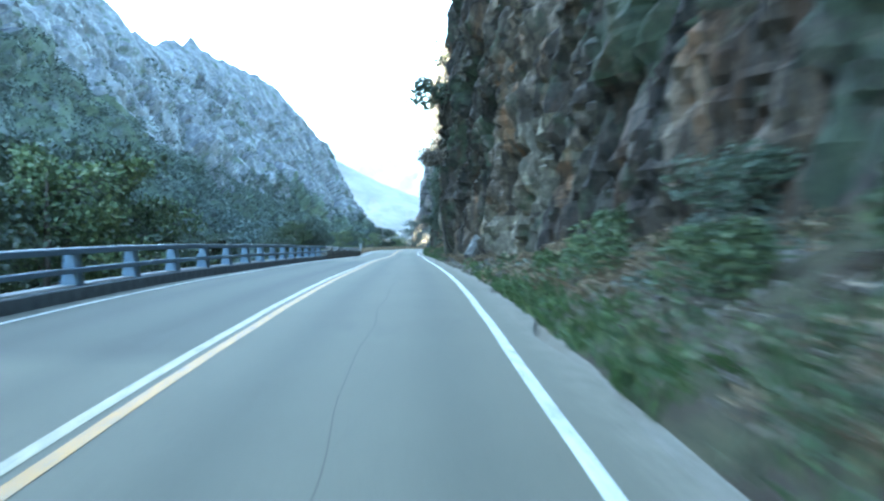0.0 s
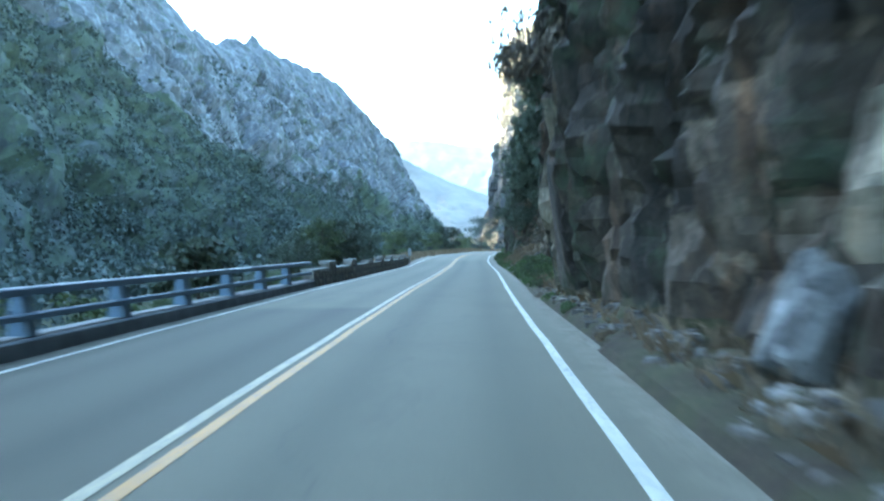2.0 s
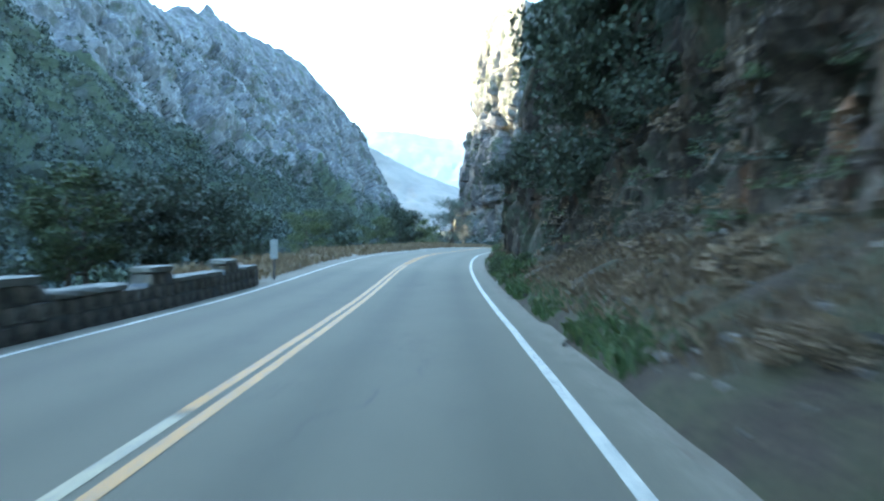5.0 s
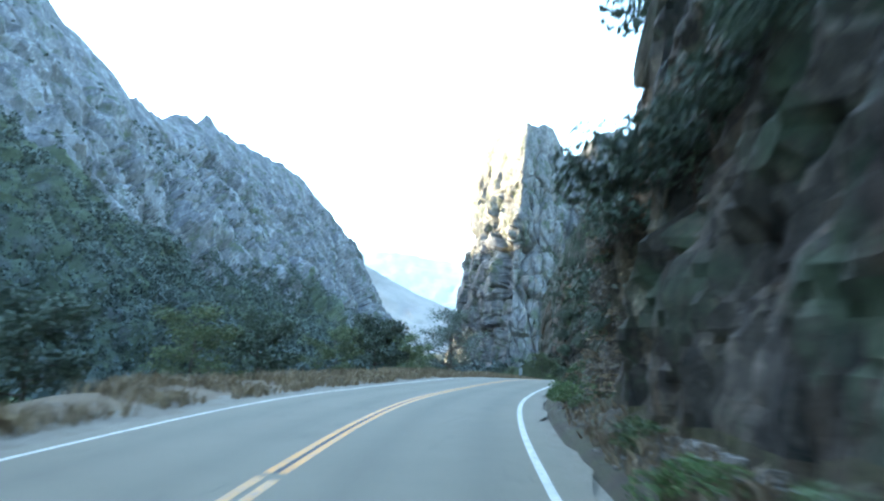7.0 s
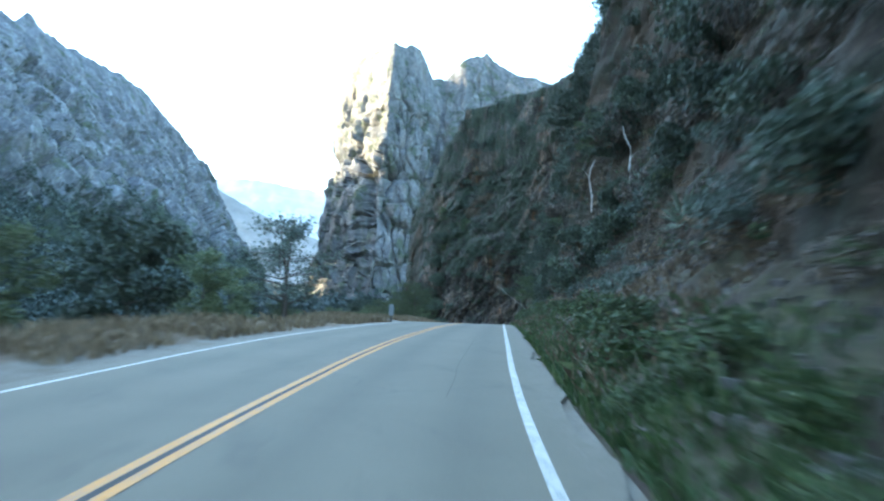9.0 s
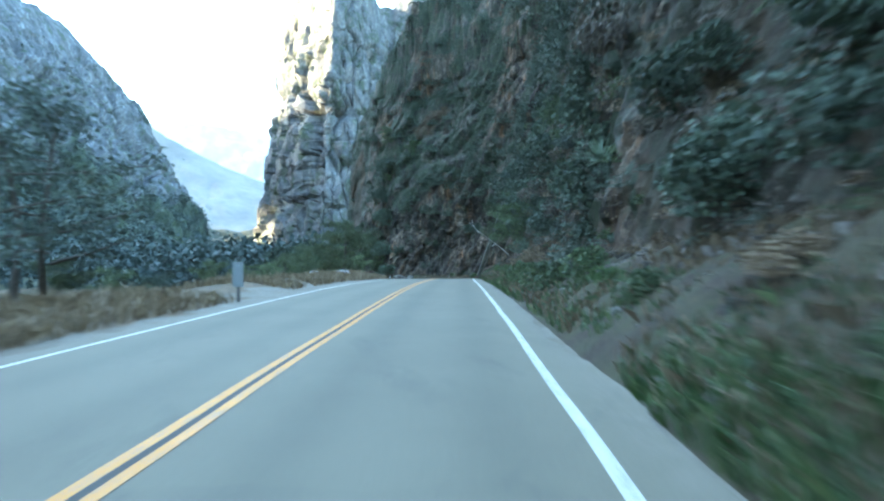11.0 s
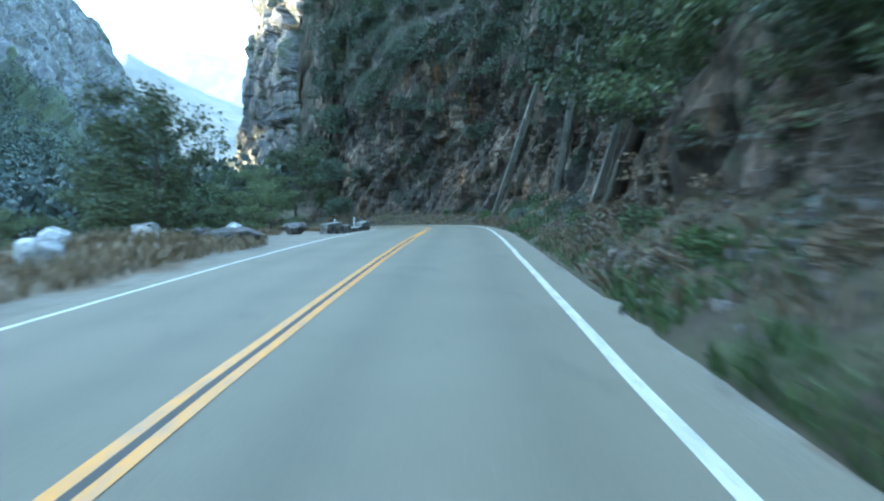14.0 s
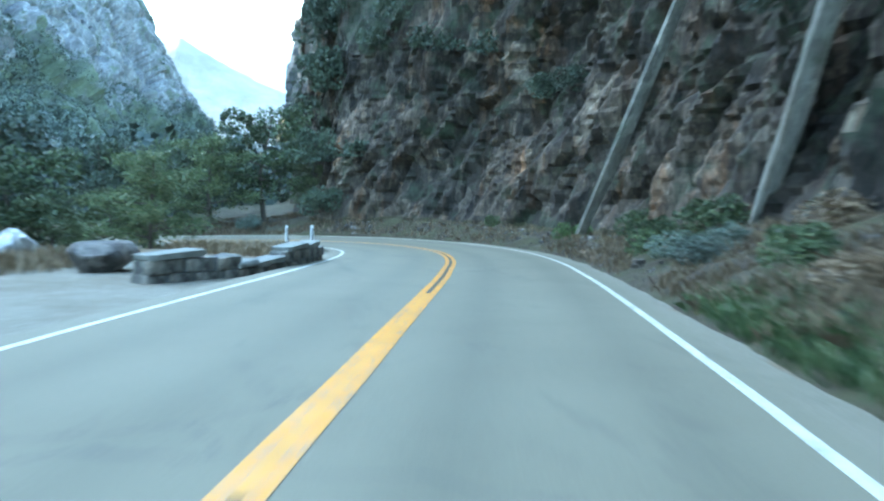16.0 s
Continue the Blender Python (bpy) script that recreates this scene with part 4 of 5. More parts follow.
KINDS = {
    "oak": tree("tree", 9.5, 4.6, 5200, 0.3, LEAF_DARK, "dark evergreen oak on the river bank", 3),
    "oak_near": tree("tree", 9.5, 4.6, 9500, 0.22, LEAF_DARK, "dark evergreen oak beside the bridge", 4),
    "alder_near": tree("tree", 9.0, 4.0, 9500, 0.2, LEAF, "leafy green tree beside the bridge", 6, -0.03, 0.2),
    "oak_low": tree("tree", 9.0, 4.4, 1500, 0.66, LEAF_DARK, "dark evergreen oak on the valley floor", 33),
    "alder_low": tree("tree", 9.0, 4.0, 1400, 0.62, LEAF, "green broadleaved tree on the valley floor", 35),
    "alder": tree("tree", 11.0, 4.0, 5200, 0.28, LEAF, "green broadleaved tree on the river bank", 5, 0.03, 0.25),
    "alder_b": tree("tree", 8.5, 3.8, 9000, 0.17, LEAF, "spreading green tree below the road's edge", 8, -0.06, 0.2),
    "sycamore": tree("tree", 7.5, 3.7, 8500, 0.15, LEAF_LIGHT, "spreading yellow-green tree with an open crown", 14, 0.04, 0.12, 0.25),
    "sycamore_b": tree("tree", 6.5, 3.4, 7500, 0.15, LEAF_LIGHT, "low spreading yellow-green tree by the river", 15, -0.05, 0.1, 0.25),
    "roadside": tree("tree", 8.0, 4.0, 8000, 0.17, LEAF, "leafy green tree leaning from the roadside slope", 16, -0.08, 0.34, 0.35),
    "roadside_dark": tree("tree", 7.5, 4.0, 6500, 0.17, LEAF_LIGHT, "yellow-green tree standing on the roadside slope", 18, 0.06, 0.22, 0.35),
    "willow": tree("tree", 7.0, 3.4, 3000, 0.13, LEAF_GREY, "thin airy tree with open grey-green crown", 9, 0.05, 0.3, 0.2),
    "sage": shrub("shrub", (0.9, 0.9, 0.8), 1500, 0.08, LEAF_GREY, "grey-green sagebrush on the roadside slope", 21),
    "green": shrub("shrub", (1.0, 1.0, 0.95), 1400, 0.1, LEAF, "leafy green shrub beside the road", 22),
    "bright": shrub("shrub", (1.0, 1.0, 0.85), 1400, 0.102, LEAF_BRIGHT, "fresh green leafy shrub at the asphalt's edge", 23),
    "scrub": shrub("shrub", (1.5, 1.5, 1.3), 1900, 0.125, LEAF_DARK, "dark evergreen scrub rooted in the cliff", 26),
    "scrub_near": shrub("shrub", (1.5, 1.5, 1.3), 2600, 0.11, LEAF_DARK, "dense dark evergreen scrub overhanging the rock", 24),
    "scrub_sage": shrub("shrub", (1.2, 1.2, 0.9), 1900, 0.095, LEAF_GREY, "grey-green sagebrush clinging to the slope", 27),
    "scrub_dry": shrub("shrub", (1.3, 1.3, 0.9), 1700, 0.1, LEAF_TWIG, "dry brown brush clinging to the slope", 28, 14),
    "dry": shrub("shrub", (0.8, 0.8, 0.6), 1500, 0.085, LEAF_DRY, "dry brown brush on the slope", 25, 12),
}

# right verge: what grows between the asphalt and the rock
for s, u, k, z in ((9, 6.0, "green", 0.9), (11.5, 7.2, "sage", 1.2), (14, 5.7, "green", 0.8), (16.5, 6.8, "green", 1.1), (18.5, 5.6, "bright", 0.6), (20, 6.3, "dry", 0.9), (6, 6.8, "green", 1.3), (3, 6.2, "sage", 1.1),
                   (22.5, 5.6, "dry", 0.7), (24, 5.2, "green", 0.5), (29, 4.7, "bright", 0.4), (33, 4.6, "green", 0.4), (42, 4.4, "dry", 0.3), (47, 4.4, "bright", 0.3), (51, 4.4, "bright", 0.3), (57, 4.5, "green", 0.4),
                   (63, 5.4, "bright", 0.6), (66, 5.6, "bright", 0.85), (68, 5.3, "green", 0.7), (70, 5.7, "bright", 0.95), (72.5, 5.4, "green", 0.8), (75, 5.5, "bright", 0.7), (78, 5.4, "green", 0.6), (84, 5.4, "dry", 0.7),
                   (88, 6.2, "dry", 1.0), (91, 5.6, "dry", 0.6), (94, 6.6, "dry", 1.1), (97, 5.5, "dry", 0.6), (100, 6.4, "dry", 1.0), (103, 5.6, "dry", 0.7), (106, 5.0, "bright", 0.8), (108.5, 5.2, "green", 0.9), (111, 5.0, "bright", 0.7),
                   (117, 4.9, "dry", 0.45), (122, 4.8, "dry", 0.4), (128, 4.9, "green", 0.45), (131, 4.9, "bright", 0.6), (133, 4.8, "bright", 0.65), (135.5, 4.9, "green", 0.65), (138, 5.2, "dry", 0.8), (141, 5.2, "dry", 0.7),
                   (145, 5.2, "bright", 0.6), (148, 5.3, "green", 0.8), (150.5, 5.1, "bright", 0.7), (153, 5.4, "green", 0.8), (156, 5.2, "bright", 0.6), (159, 5.5, "green", 0.8), (162, 6.4, "sage", 1.0), (164, 5.4, "bright", 0.6), (167, 6.2, "dry", 1.0),
                   (170, 5.5, "green", 0.7), (173, 6.6, "sage", 1.0), (176, 5.4, "green", 0.6), (180, 6.2, "dry", 0.9), (184, 5.5, "green", 0.6), (188, 5.6, "bright", 0.55), (192, 5.9, "green", 0.8), (196, 5.5, "dry", 0.7), (199, 6.4, "sage", 1.2),
                   (202, 5.6, "sage", 0.8), (205, 6.3, "dry", 1.1), (209, 5.5, "bright", 0.5), (212, 6.5, "dry", 1.2), (216, 5.5, "bright", 0.6), (219, 6.2, "dry", 0.9), (223, 5.5, "green", 0.6), (228, 5.8, "dry", 0.8), (231, 5.4, "bright", 0.55),
                   (236, 5.6, "green", 0.7), (240, 6.0, "dry", 0.9), (244, 5.5, "bright", 0.6), (248, 6.2, "sage", 0.9), (252, 5.8, "green", 0.7), (256, 6.8, "dry", 1.0), (259, 6.0, "dry", 0.9), (262, 6.2, "green", 0.8), (264, 7.8, "dry", 1.2),
                   (267, 6.3, "sage", 0.9), (270, 7.0, "green", 1.2), (273, 6.2, "green", 0.9), (276, 6.9, "green", 1.0), (280, 6.2, "bright", 0.8), (286, 6.3, "green", 0.7), (294, 6.0, "dry", 0.7), (194, 5.2, "green", 0.9), (196.5, 5.6, "sage", 1.0), (199, 5.2, "green", 0.8), (201.5, 5.6, "dry", 0.9), (204, 5.1, "green", 0.8), (139.5, 5.0, "dry", 0.6), (143.5, 4.7, "bright", 0.45), (148.5, 4.6, "green", 0.45), (110, 4.7, "green", 0.7), (113.5, 4.8, "green", 0.75), (117, 4.75, "bright", 0.6), (121, 4.9, "green", 0.6),
                   (61.5, 4.7, "green", 0.5), (64, 4.7, "bright", 0.6), (67, 4.8, "green", 0.75), (70, 4.9, "bright", 0.8), (73, 4.9, "green", 0.75), (256, 5.6, "sage", 0.75), (258, 6.6, "dry", 1.1), (254.3, 5.0, "green", 0.6), (265.5, 5.6, "sage", 0.8), (268.5, 5.7, "sage", 1.0), (271, 5.4, "green", 0.8)):
    foot = float(np.interp(s, CL_S, CL_FOOT))
    rise = float(np.interp(s, CL_S, CL_RISE))
    stand(k, s, u, z, max(0.0, rise * ((u - 4.05) / (foot - 4.05)) ** 1.1) - 0.12 if u > 4.3 else -0.1)


# cliff scrub: shrubs on ledges and along the skyline of the cliff
def cliff_place(s, h):
    """u and height of the cliff's surface, h metres over its foot."""
    rise = float(np.interp(s, CL_S, CL_RISE))
    a, b = on_road([s, s], [2.0, 3.0], rise + h)
    hit = cliff_tree.ray_cast(Vector(a), Vector(b - a))
    return (2.0 + hit[3], rise + h) if hit[0] is not None else cliff_line(s, h)


def cliff_line(s, h):
    foot, rise, lean = (float(np.interp(s, CL_S, v)) for v in (CL_FOOT, CL_RISE, CL_LEAN))
    top = float(np.interp(s, CL_S, CL_TOP))
    over = max(h - top, 0)
    return foot + lean * h + over * (1.3 - lean), rise + h - 0.72 * over


for i in range(150):
    s = float(rng.uniform(2, 294) if i < 50 else rng.uniform(140, 250))
    g = float(np.interp(s, CL_S, CL_GREEN))
    if rng.uniform() > 0.25 + g:
        continue
    h = float(rng.uniform(0, 1) ** 1.3 * 11 + 0.8 if g > 0.5 else rng.uniform(6, 12))
    u, z = cliff_place(s, h)
    stand(("scrub", "scrub", "scrub_sage", "scrub", "scrub_dry")[int(rng.integers(0, 5))], s, u - 0.1, float(rng.uniform(0.7, 1.35)) * (1 + h / 40), z - 0.5)


def cliff_scrub():
    """Scrub on the ledges and the skyline high on the cliff, too much to count."""
    r = np.random.default_rng(61)
    pts, size = [], []
    for i in range(820):
        s = r.uniform(2, 296) if i < 130 else (r.uniform(140, 252) if i < 360 else r.uniform(236, 309))
        g = float(np.interp(s, CL_S, CL_GREEN))
        if i < 360 and r.uniform() > 0.3 + g:
            continue
        h = (9 if s < 292 else 3) + 44 * r.uniform() ** 1.25 if i >= 360 else r.uniform(11, 54)
        u, z = cliff_place(s, h)
        pts.append(on_road(s, u - 0.3, z + 0.3))
        size.append(r.uniform(0.7, 1.7) * (1 + h / 45))
    pts, size = np.array(pts), np.array(size)
    per = 250
    c = np.concatenate([clump_points(per, (k, k, k * 0.95), 700 + i % 40) + p - np.array([0, 0, 0.4 * k]) for i, (p, k) in enumerate(zip(pts, size))])
    v, f = leaf_quads(c, 0.21, 62)
    tagged(mesh_object("cliff_scrub", v, f, LEAF_DARK), "dark evergreen scrub on the cliff's high ledges", "scrub", kind="stuff")


cliff_scrub()

for s, h, z, k in ((121, 5.0, 1.15, "scrub_near"), (124, 5.6, 1.25, "scrub_near"), (119, 5.8, 0.8, "scrub_near"), (127, 4.2, 1.0, "scrub_near"), (108, 14, 1.7, "scrub_near"), (113, 18, 1.5, "scrub_near"), (104, 5, 1.6, "scrub_near"), (105, 11, 1.9, "scrub_near"), (103, 8, 1.8, "scrub_near"), (119.5, 15, 1.2, "scrub_near"), (100, 10, 1.5, "scrub_near"), (101, 4, 1.5, "scrub_near"), (129, 2.2, 0.8, "scrub_sage"), (99, 0.3, 0.7, "scrub_dry"), (102, 0.1, 0.6, "scrub_dry"), (297, 4, 1.6, "scrub"), (298, 9, 1.9, "scrub"), (298.5, 13, 1.8, "scrub"), (298, 18, 2.0, "scrub"), (296, 0.8, 1.2, "scrub"), (96, 0.3, 0.8, "scrub_dry"), (57, 6.5, 1.1, "scrub_near"), (59, 5.2, 1.2, "scrub_near"), (60.5, 7.0, 1.4, "scrub_near"), (62, 5.6, 1.2, "scrub_near"), (58, 8.6, 1.4, "scrub_near"), (104, 2.5, 1.5, "scrub_near"), (106.5, 3.2, 1.6, "scrub_near"), (106, 7.8, 1.9, "scrub_near"), (103.5, 6.2, 1.8, "scrub_near"), (105.5, 9.4, 2.0, "scrub_near"), (122.5, 4.4, 1.2, "scrub_near"), (127, 13.5, 1.1, "scrub_near"), (129, 15.0, 1.2, "scrub_near")):
    u, zz = cliff_place(s, h)
    stand(k, s, u - 0.1, z, zz - 0.5)


def slope_brush(name, count, per, leaf, slim, material, label, seed):
    """Low brush all over the slopes above the road, too much to count."""
    r = np.random.default_rng(seed)
    out = []
    for i in range(count):
        s = r.uniform(127, 256) if i % 6 else (r.uniform(84, 112) if i % 4 else r.uniform(-2, 25))
        h = r.uniform(0, 1) ** 1.4 * (17 if s > 130 else 5)
        u, z = cliff_place(s, h)
        if i % 12 == 0 or (s > 230 and i % 3 == 0):
            foot, rise = float(np.interp(s, CL_S, CL_FOOT)), float(np.interp(s, CL_S, CL_RISE))
            w = r.uniform(0.25, 1)
            u, z = 4.05 + (foot - 4.05) * w, rise * w ** 1.1
        k = r.uniform(0.3, 0.85)
        out.append(clump_points(per, (k, k, k * 0.8), 800 + i % 30) + on_road(s, u, z - 0.15))
    v, f = leaf_quads(np.concatenate(out), leaf, seed + 1, -0.3, slim)
    tagged(mesh_object(name, v, f, material), label, "brush", kind="stuff")


slope_brush("dry_brush", 760, 110, 0.13, 0.22, LEAF_DRY, "dry brown brush covering the slope", 71)
slope_brush("green_brush", 430, 120, 0.1, 0.35, LEAF, "low green brush covering the slope", 72)
slope_brush("twig_brush", 1100, 110, 0.2, 0.1, LEAF_TWIG, "bare grey-brown twiggy brush covering the slope", 73)
slope_brush("sage_brush", 320, 110, 0.1, 0.3, LEAF_GREY, "grey-green sagebrush covering the slope", 74)

# left bank: trees rooted below the road's edge
for s, u, k, z in ((-6, -11, "oak_near", 1.0), (4, -12, "alder_near", 1.0), (13, -13.5, "oak_near", 0.85), (19, -11.5, "alder_near", 0.85), (25, -14, "oak_near", 1.0), (31, -12, "alder_near", 1.1), (37, -15, "oak_near", 1.4), (42, -12.5, "alder_near", 1.0), (48, -15, "oak_near", 1.1),
                   (56, -16, "alder_b", 0.8), (66, -17, "oak", 0.5), (76, -16, "alder_b", 0.5), (86, -15, "oak", 0.5), (95, -15, "alder_b", 0.5), (103, -15, "oak", 0.65), (110, -13.5, "alder", 0.6), (114, -14.5, "oak", 0.8), (120, -14.5, "oak", 0.85), (127, -14, "oak", 0.75), (136, -15, "oak", 0.62),
                   (146, -14, "sycamore", 0.75), (155, -15, "oak", 0.65), (164, -14, "sycamore_b", 0.75), (198, -13.2, "willow", 1.45), (203, -14.5, "willow", 1.5), (176, -14.5, "oak", 0.75), (184, -14, "sycamore", 0.75), (191, -15, "sycamore_b", 0.7), (207, -16, "sycamore", 0.5),
                   (216, -17, "sycamore_b", 0.5), (224, -18, "oak", 0.4), (232, -17, "sycamore", 0.5), (241, -17, "sycamore", 0.45), (248, -17, "sycamore_b", 0.45), (249.5, -9.6, "sycamore", 0.82), (252.5, -11.5, "sycamore_b", 0.75), (267.5, -17, "sycamore", 0.8), (262, -18.5, "sycamore_b", 0.8), (254, -18, "sycamore", 0.42), (251, -22, "oak", 0.32), (270, -18, "sycamore", 0.3),
                   (276, -15, "sycamore_b", 0.3), (281, -10.5, "sycamore", 0.62), (286, -12, "sycamore_b", 0.62), (292, -13, "sycamore", 0.62), (287, -17, "alder", 0.55), (281, -20, "sycamore_b", 0.4), (299, -13, "alder_b", 0.95), (306, -10, "oak", 0.85), (268, -27, "oak", 0.45)):
    flat = float(np.interp(s, [-40, 60, 94, 110, 150, 195, 215, 232, 243, 250, 272, 285, 300, 360], [4.6, 4.6, 5.0, 8, 8.5, 8.5, 9.5, 10.5, 13, 14.5, 12.5, 9, 8, 8]))
    dep = float(np.interp(s, [-40, 60, 100, 200, 360], [13, 13, 9, 8, 9]))
    stand(k, s, u, z, -dep * max(0, (-u - flat) / 22) ** 1.2 - 0.3)


# trees and shrubs past the bend, at the foot of the cliff's end
for s, u, k, z in ((300.8, 9.5, "alder_b", 1.05), (303, 7.0, "sycamore", 0.9), (305, 12, "oak", 0.7), (307, 7.5, "sycamore", 0.75), (309, 17, "alder_b", 0.9), (311, 9, "oak", 0.7), (304, 6.2, "green", 1.2), (300.5, 6.4, "sage", 1.1), (308.5, 5.9, "green", 1.3), (306, 9.5, "dry", 1.4), (310, 13, "green", 1.5)):
    stand(k, s, u, z, 0.3)

# trees standing on the bank at the road's right edge
for s, u, k, z in ((240.5, 7.2, "roadside", 0.75), (236.5, 8.0, "roadside_dark", 0.6), (232.0, 8.0, "roadside_dark", 0.5), (229.0, 8.4, "roadside", 0.5)):
    foot, rise = float(np.interp(s, CL_S, CL_FOOT)), float(np.interp(s, CL_S, CL_RISE))
    stand(k, s, u, z, rise * min(1, (u - 4.05) / (foot - 4.05)) ** 1.1 - 0.2)

# trees that lean out of the slope above the road
for s, h, k, z in ((232, 5.0, "oak", 0.5), (236, 1.5, "alder_b", 0.55), (238, 4.0, "oak", 0.55), (241.5, 4.0, "alder_b", 0.6), (246, 6.0, "oak", 0.5), (230, 1.5, "alder_b", 0.5), (228, 8.0, "alder_b", 0.55), (225, 4.5, "oak", 0.5), (234, 9.5, "alder_b", 0.5), (221, 9.0, "oak", 0.5), (243, 9.5, "alder_b", 0.5),
                   (219, 6.0, "alder_b", 0.45), (210, 9.0, "oak", 0.45), (186, 8.0, "oak", 0.5), (170, 10.0, "alder_b", 0.5), (199, 13, "oak", 0.55), (160, 13, "oak", 0.5), (178, 12, "oak", 0.5), (192, 10, "alder_b", 0.45), (207, 15, "alder_b", 0.5),
                   (297.5, 16, "alder_b", 0.45), (298, 22, "alder_b", 0.5), (298, 1.0, "sycamore", 0.5), (294, 19, "alder_b", 0.45)):
    u, zz = cliff_place(s, h)
    stand(k, s, u + 0.3, z, zz - 0.6)

for i in range(24):
    s, u = float(rng.uniform(-5, 330)), -float(rng.uniform(21, 50))
    x, y, _ = on_road(s, u)
    dep = float(np.interp(s, [-40, 60, 100, 200, 360], [13, 13, 9, 8, 9]))
    stand(("oak_low", "alder_low")[i % 2], s, u, float(rng.uniform(0.6, 0.95) * (0.42 if s > 225 else 1)), -dep * min(1, (-u - 9) / 22) ** 1.2 - 0.4)


def far_woods():
    """Scrub and woods on the far bank and the feet of the mountains, too many to count."""
    r = np.random.default_rng(77)
    n = 8500
    x = r.uniform(-150, 70, n)
    y = r.uniform(-60, 1090, n)
    s, u = along(x, y)
    left = np.interp(y, [-150, 0, 130, 330, 500, 660, 790, 950, 1090], [-160, -130, -112, -88, -66, -48, -38, -46, -60])
    keep = ((u < -52) & (x > left - 28) & (y < 330)) | ((y >= 330) & (x > left - 22) & (x < np.interp(y, [330, 450, 600, 760, 860, 1090], [26, 34, 40, 40, 40, 20])))
    x, y, s, u = x[keep], y[keep], s[keep], u[keep]
    base = ground_height(s, u, x, y) + np.clip(np.interp(y, [-150, 0, 130, 330, 500, 660, 790, 950, 1090], [-160, -130, -112, -88, -66, -48, -38, -46, -60]) - x, 0, 40) * 1.1
    size = r.uniform(2.2, 4.6, len(x)) * np.interp(y, [300, 345, 450, 700], [1, 1.75, 1.6, 1.2])
    per = 40
    d = r.normal(size=(len(x), per, 3))
    d /= np.linalg.norm(d, axis=2)[..., None]
    d *= r.uniform(0.55, 1.0, (len(x), per, 1)) * size[:, None, None] * np.array([0.85, 0.85, 1.0])
    c = np.stack([x, y, base + size * 0.75], -1)[:, None] + d
    c = c.reshape(-1, 3)
    v, f = leaf_quads(c, 1.25, 5, 0.2, 0.5)
    ob = mesh_object("woods", v, f, LEAF_SCRUB)
    tagged(ob, "dark green woods along the river and mountain foot", "woods", kind="stuff")


far_woods()


def mountain_scrub():
    """Scrub dots on the rock face across the river."""
    r = np.random.default_rng(78)
    n = 12000
    cols, rows = 500, 200
    face = np.empty(len(bpy.data.objects["mountain_left"].data.vertices) * 3, np.float32)
    bpy.data.objects["mountain_left"].data.vertices.foreach_get("co", face)
    face = face.reshape(-1, 3)
    a = np.where(r.uniform(0, 1, n) < 0.6, r.uniform(0.17, 0.55, n), r.uniform(0.2, 0.99, n))
    w = np.where(r.uniform(0, 1, n) < 0.86, r.uniform(0.0, 1, n) ** 0.9 * np.interp(a, [0.17, 0.4, 0.6, 1], [0.42, 0.38, 0.3, 0.22]), r.uniform(0.02, 0.85, n))
    p = face[(w * (rows - 1)).astype(int) * cols + (a * (cols - 1)).astype(int)] + r.normal(size=(n, 3)) * np.array([0.8, 0.8, 0.5])
    size = r.uniform(1.0, 3.8, n) * (1.5 - 1.3 * w)
    per = 22
    d = r.normal(size=(n, per, 3))
    d /= np.linalg.norm(d, axis=2)[..., None]
    c = (p[:, None] + d * r.uniform(0.4, 1.0, (n, per, 1)) * size[:, None, None]).reshape(-1, 3)
    v, f = leaf_quads(c, 1.05, 6, 0.2, 0.5)
    tagged(mesh_object("mountain_scrub", v, f, LEAF_SCRUB), "dark scrub scattered over the rock face", "scrub", kind="stuff")


mountain_scrub()


# ---------------- grass ----------------
def grass(name, spans, count, height, material, label, seed):
    r = np.random.default_rng(seed)
    weights = np.array([(b - a) * (d - c) for a, b, c, d in spans])
    k = r.choice(len(spans), count, p=weights / weights.sum())
    sp = np.array(spans)[k]
    s = sp[:, 0] + (sp[:, 1] - sp[:, 0]) * r.uniform(0, 1, count)
    u = sp[:, 2] + (sp[:, 3] - sp[:, 2]) * r.uniform(0, 1, count)
    keep = vnoise(np.stack([s * 0.5, u * 0.5, 0 * s], -1), seed) > -0.25
    s, u = s[keep], u[keep]
    n = len(s)
    root = on_road(s, u)
    if sp[0, 2] < 0:
        ss, uu = s, u
        root[:, 2] = ground_height(ss, uu, root[:, 0], root[:, 1]) - 0.03
    else:
        foot, rise = np.interp(s, CL_S, CL_FOOT), np.interp(s, CL_S, CL_RISE)
        root[:, 2] += rise * np.clip((u - 4.05) / (foot - 4.05), 0, 1) ** 1.1 - 0.1
    hgt = height * r.uniform(0.5, 1.25, (n, 1))
    lean = r.normal(size=(n, 2)) * 0.45
    ang = r.uniform(0, math.pi, n)
    w = np.stack([np.cos(ang), np.sin(ang), 0 * ang], -1) * 0.02
    mid = root + np.concatenate([lean * hgt * 0.35, hgt * 0.6], 1)
    tip = root + np.concatenate([lean * hgt, hgt * (0.95 - 0.2 * (lean ** 2).sum(1, keepdims=True))], 1)
    v = np.stack([root - w, root + w, mid + w * 0.8, tip, mid - w * 0.8], 1).reshape(-1, 3)
    tagged(mesh_object(name, v, np.arange(5 * n).reshape(n, 5), material), label, "grass", kind="stuff")


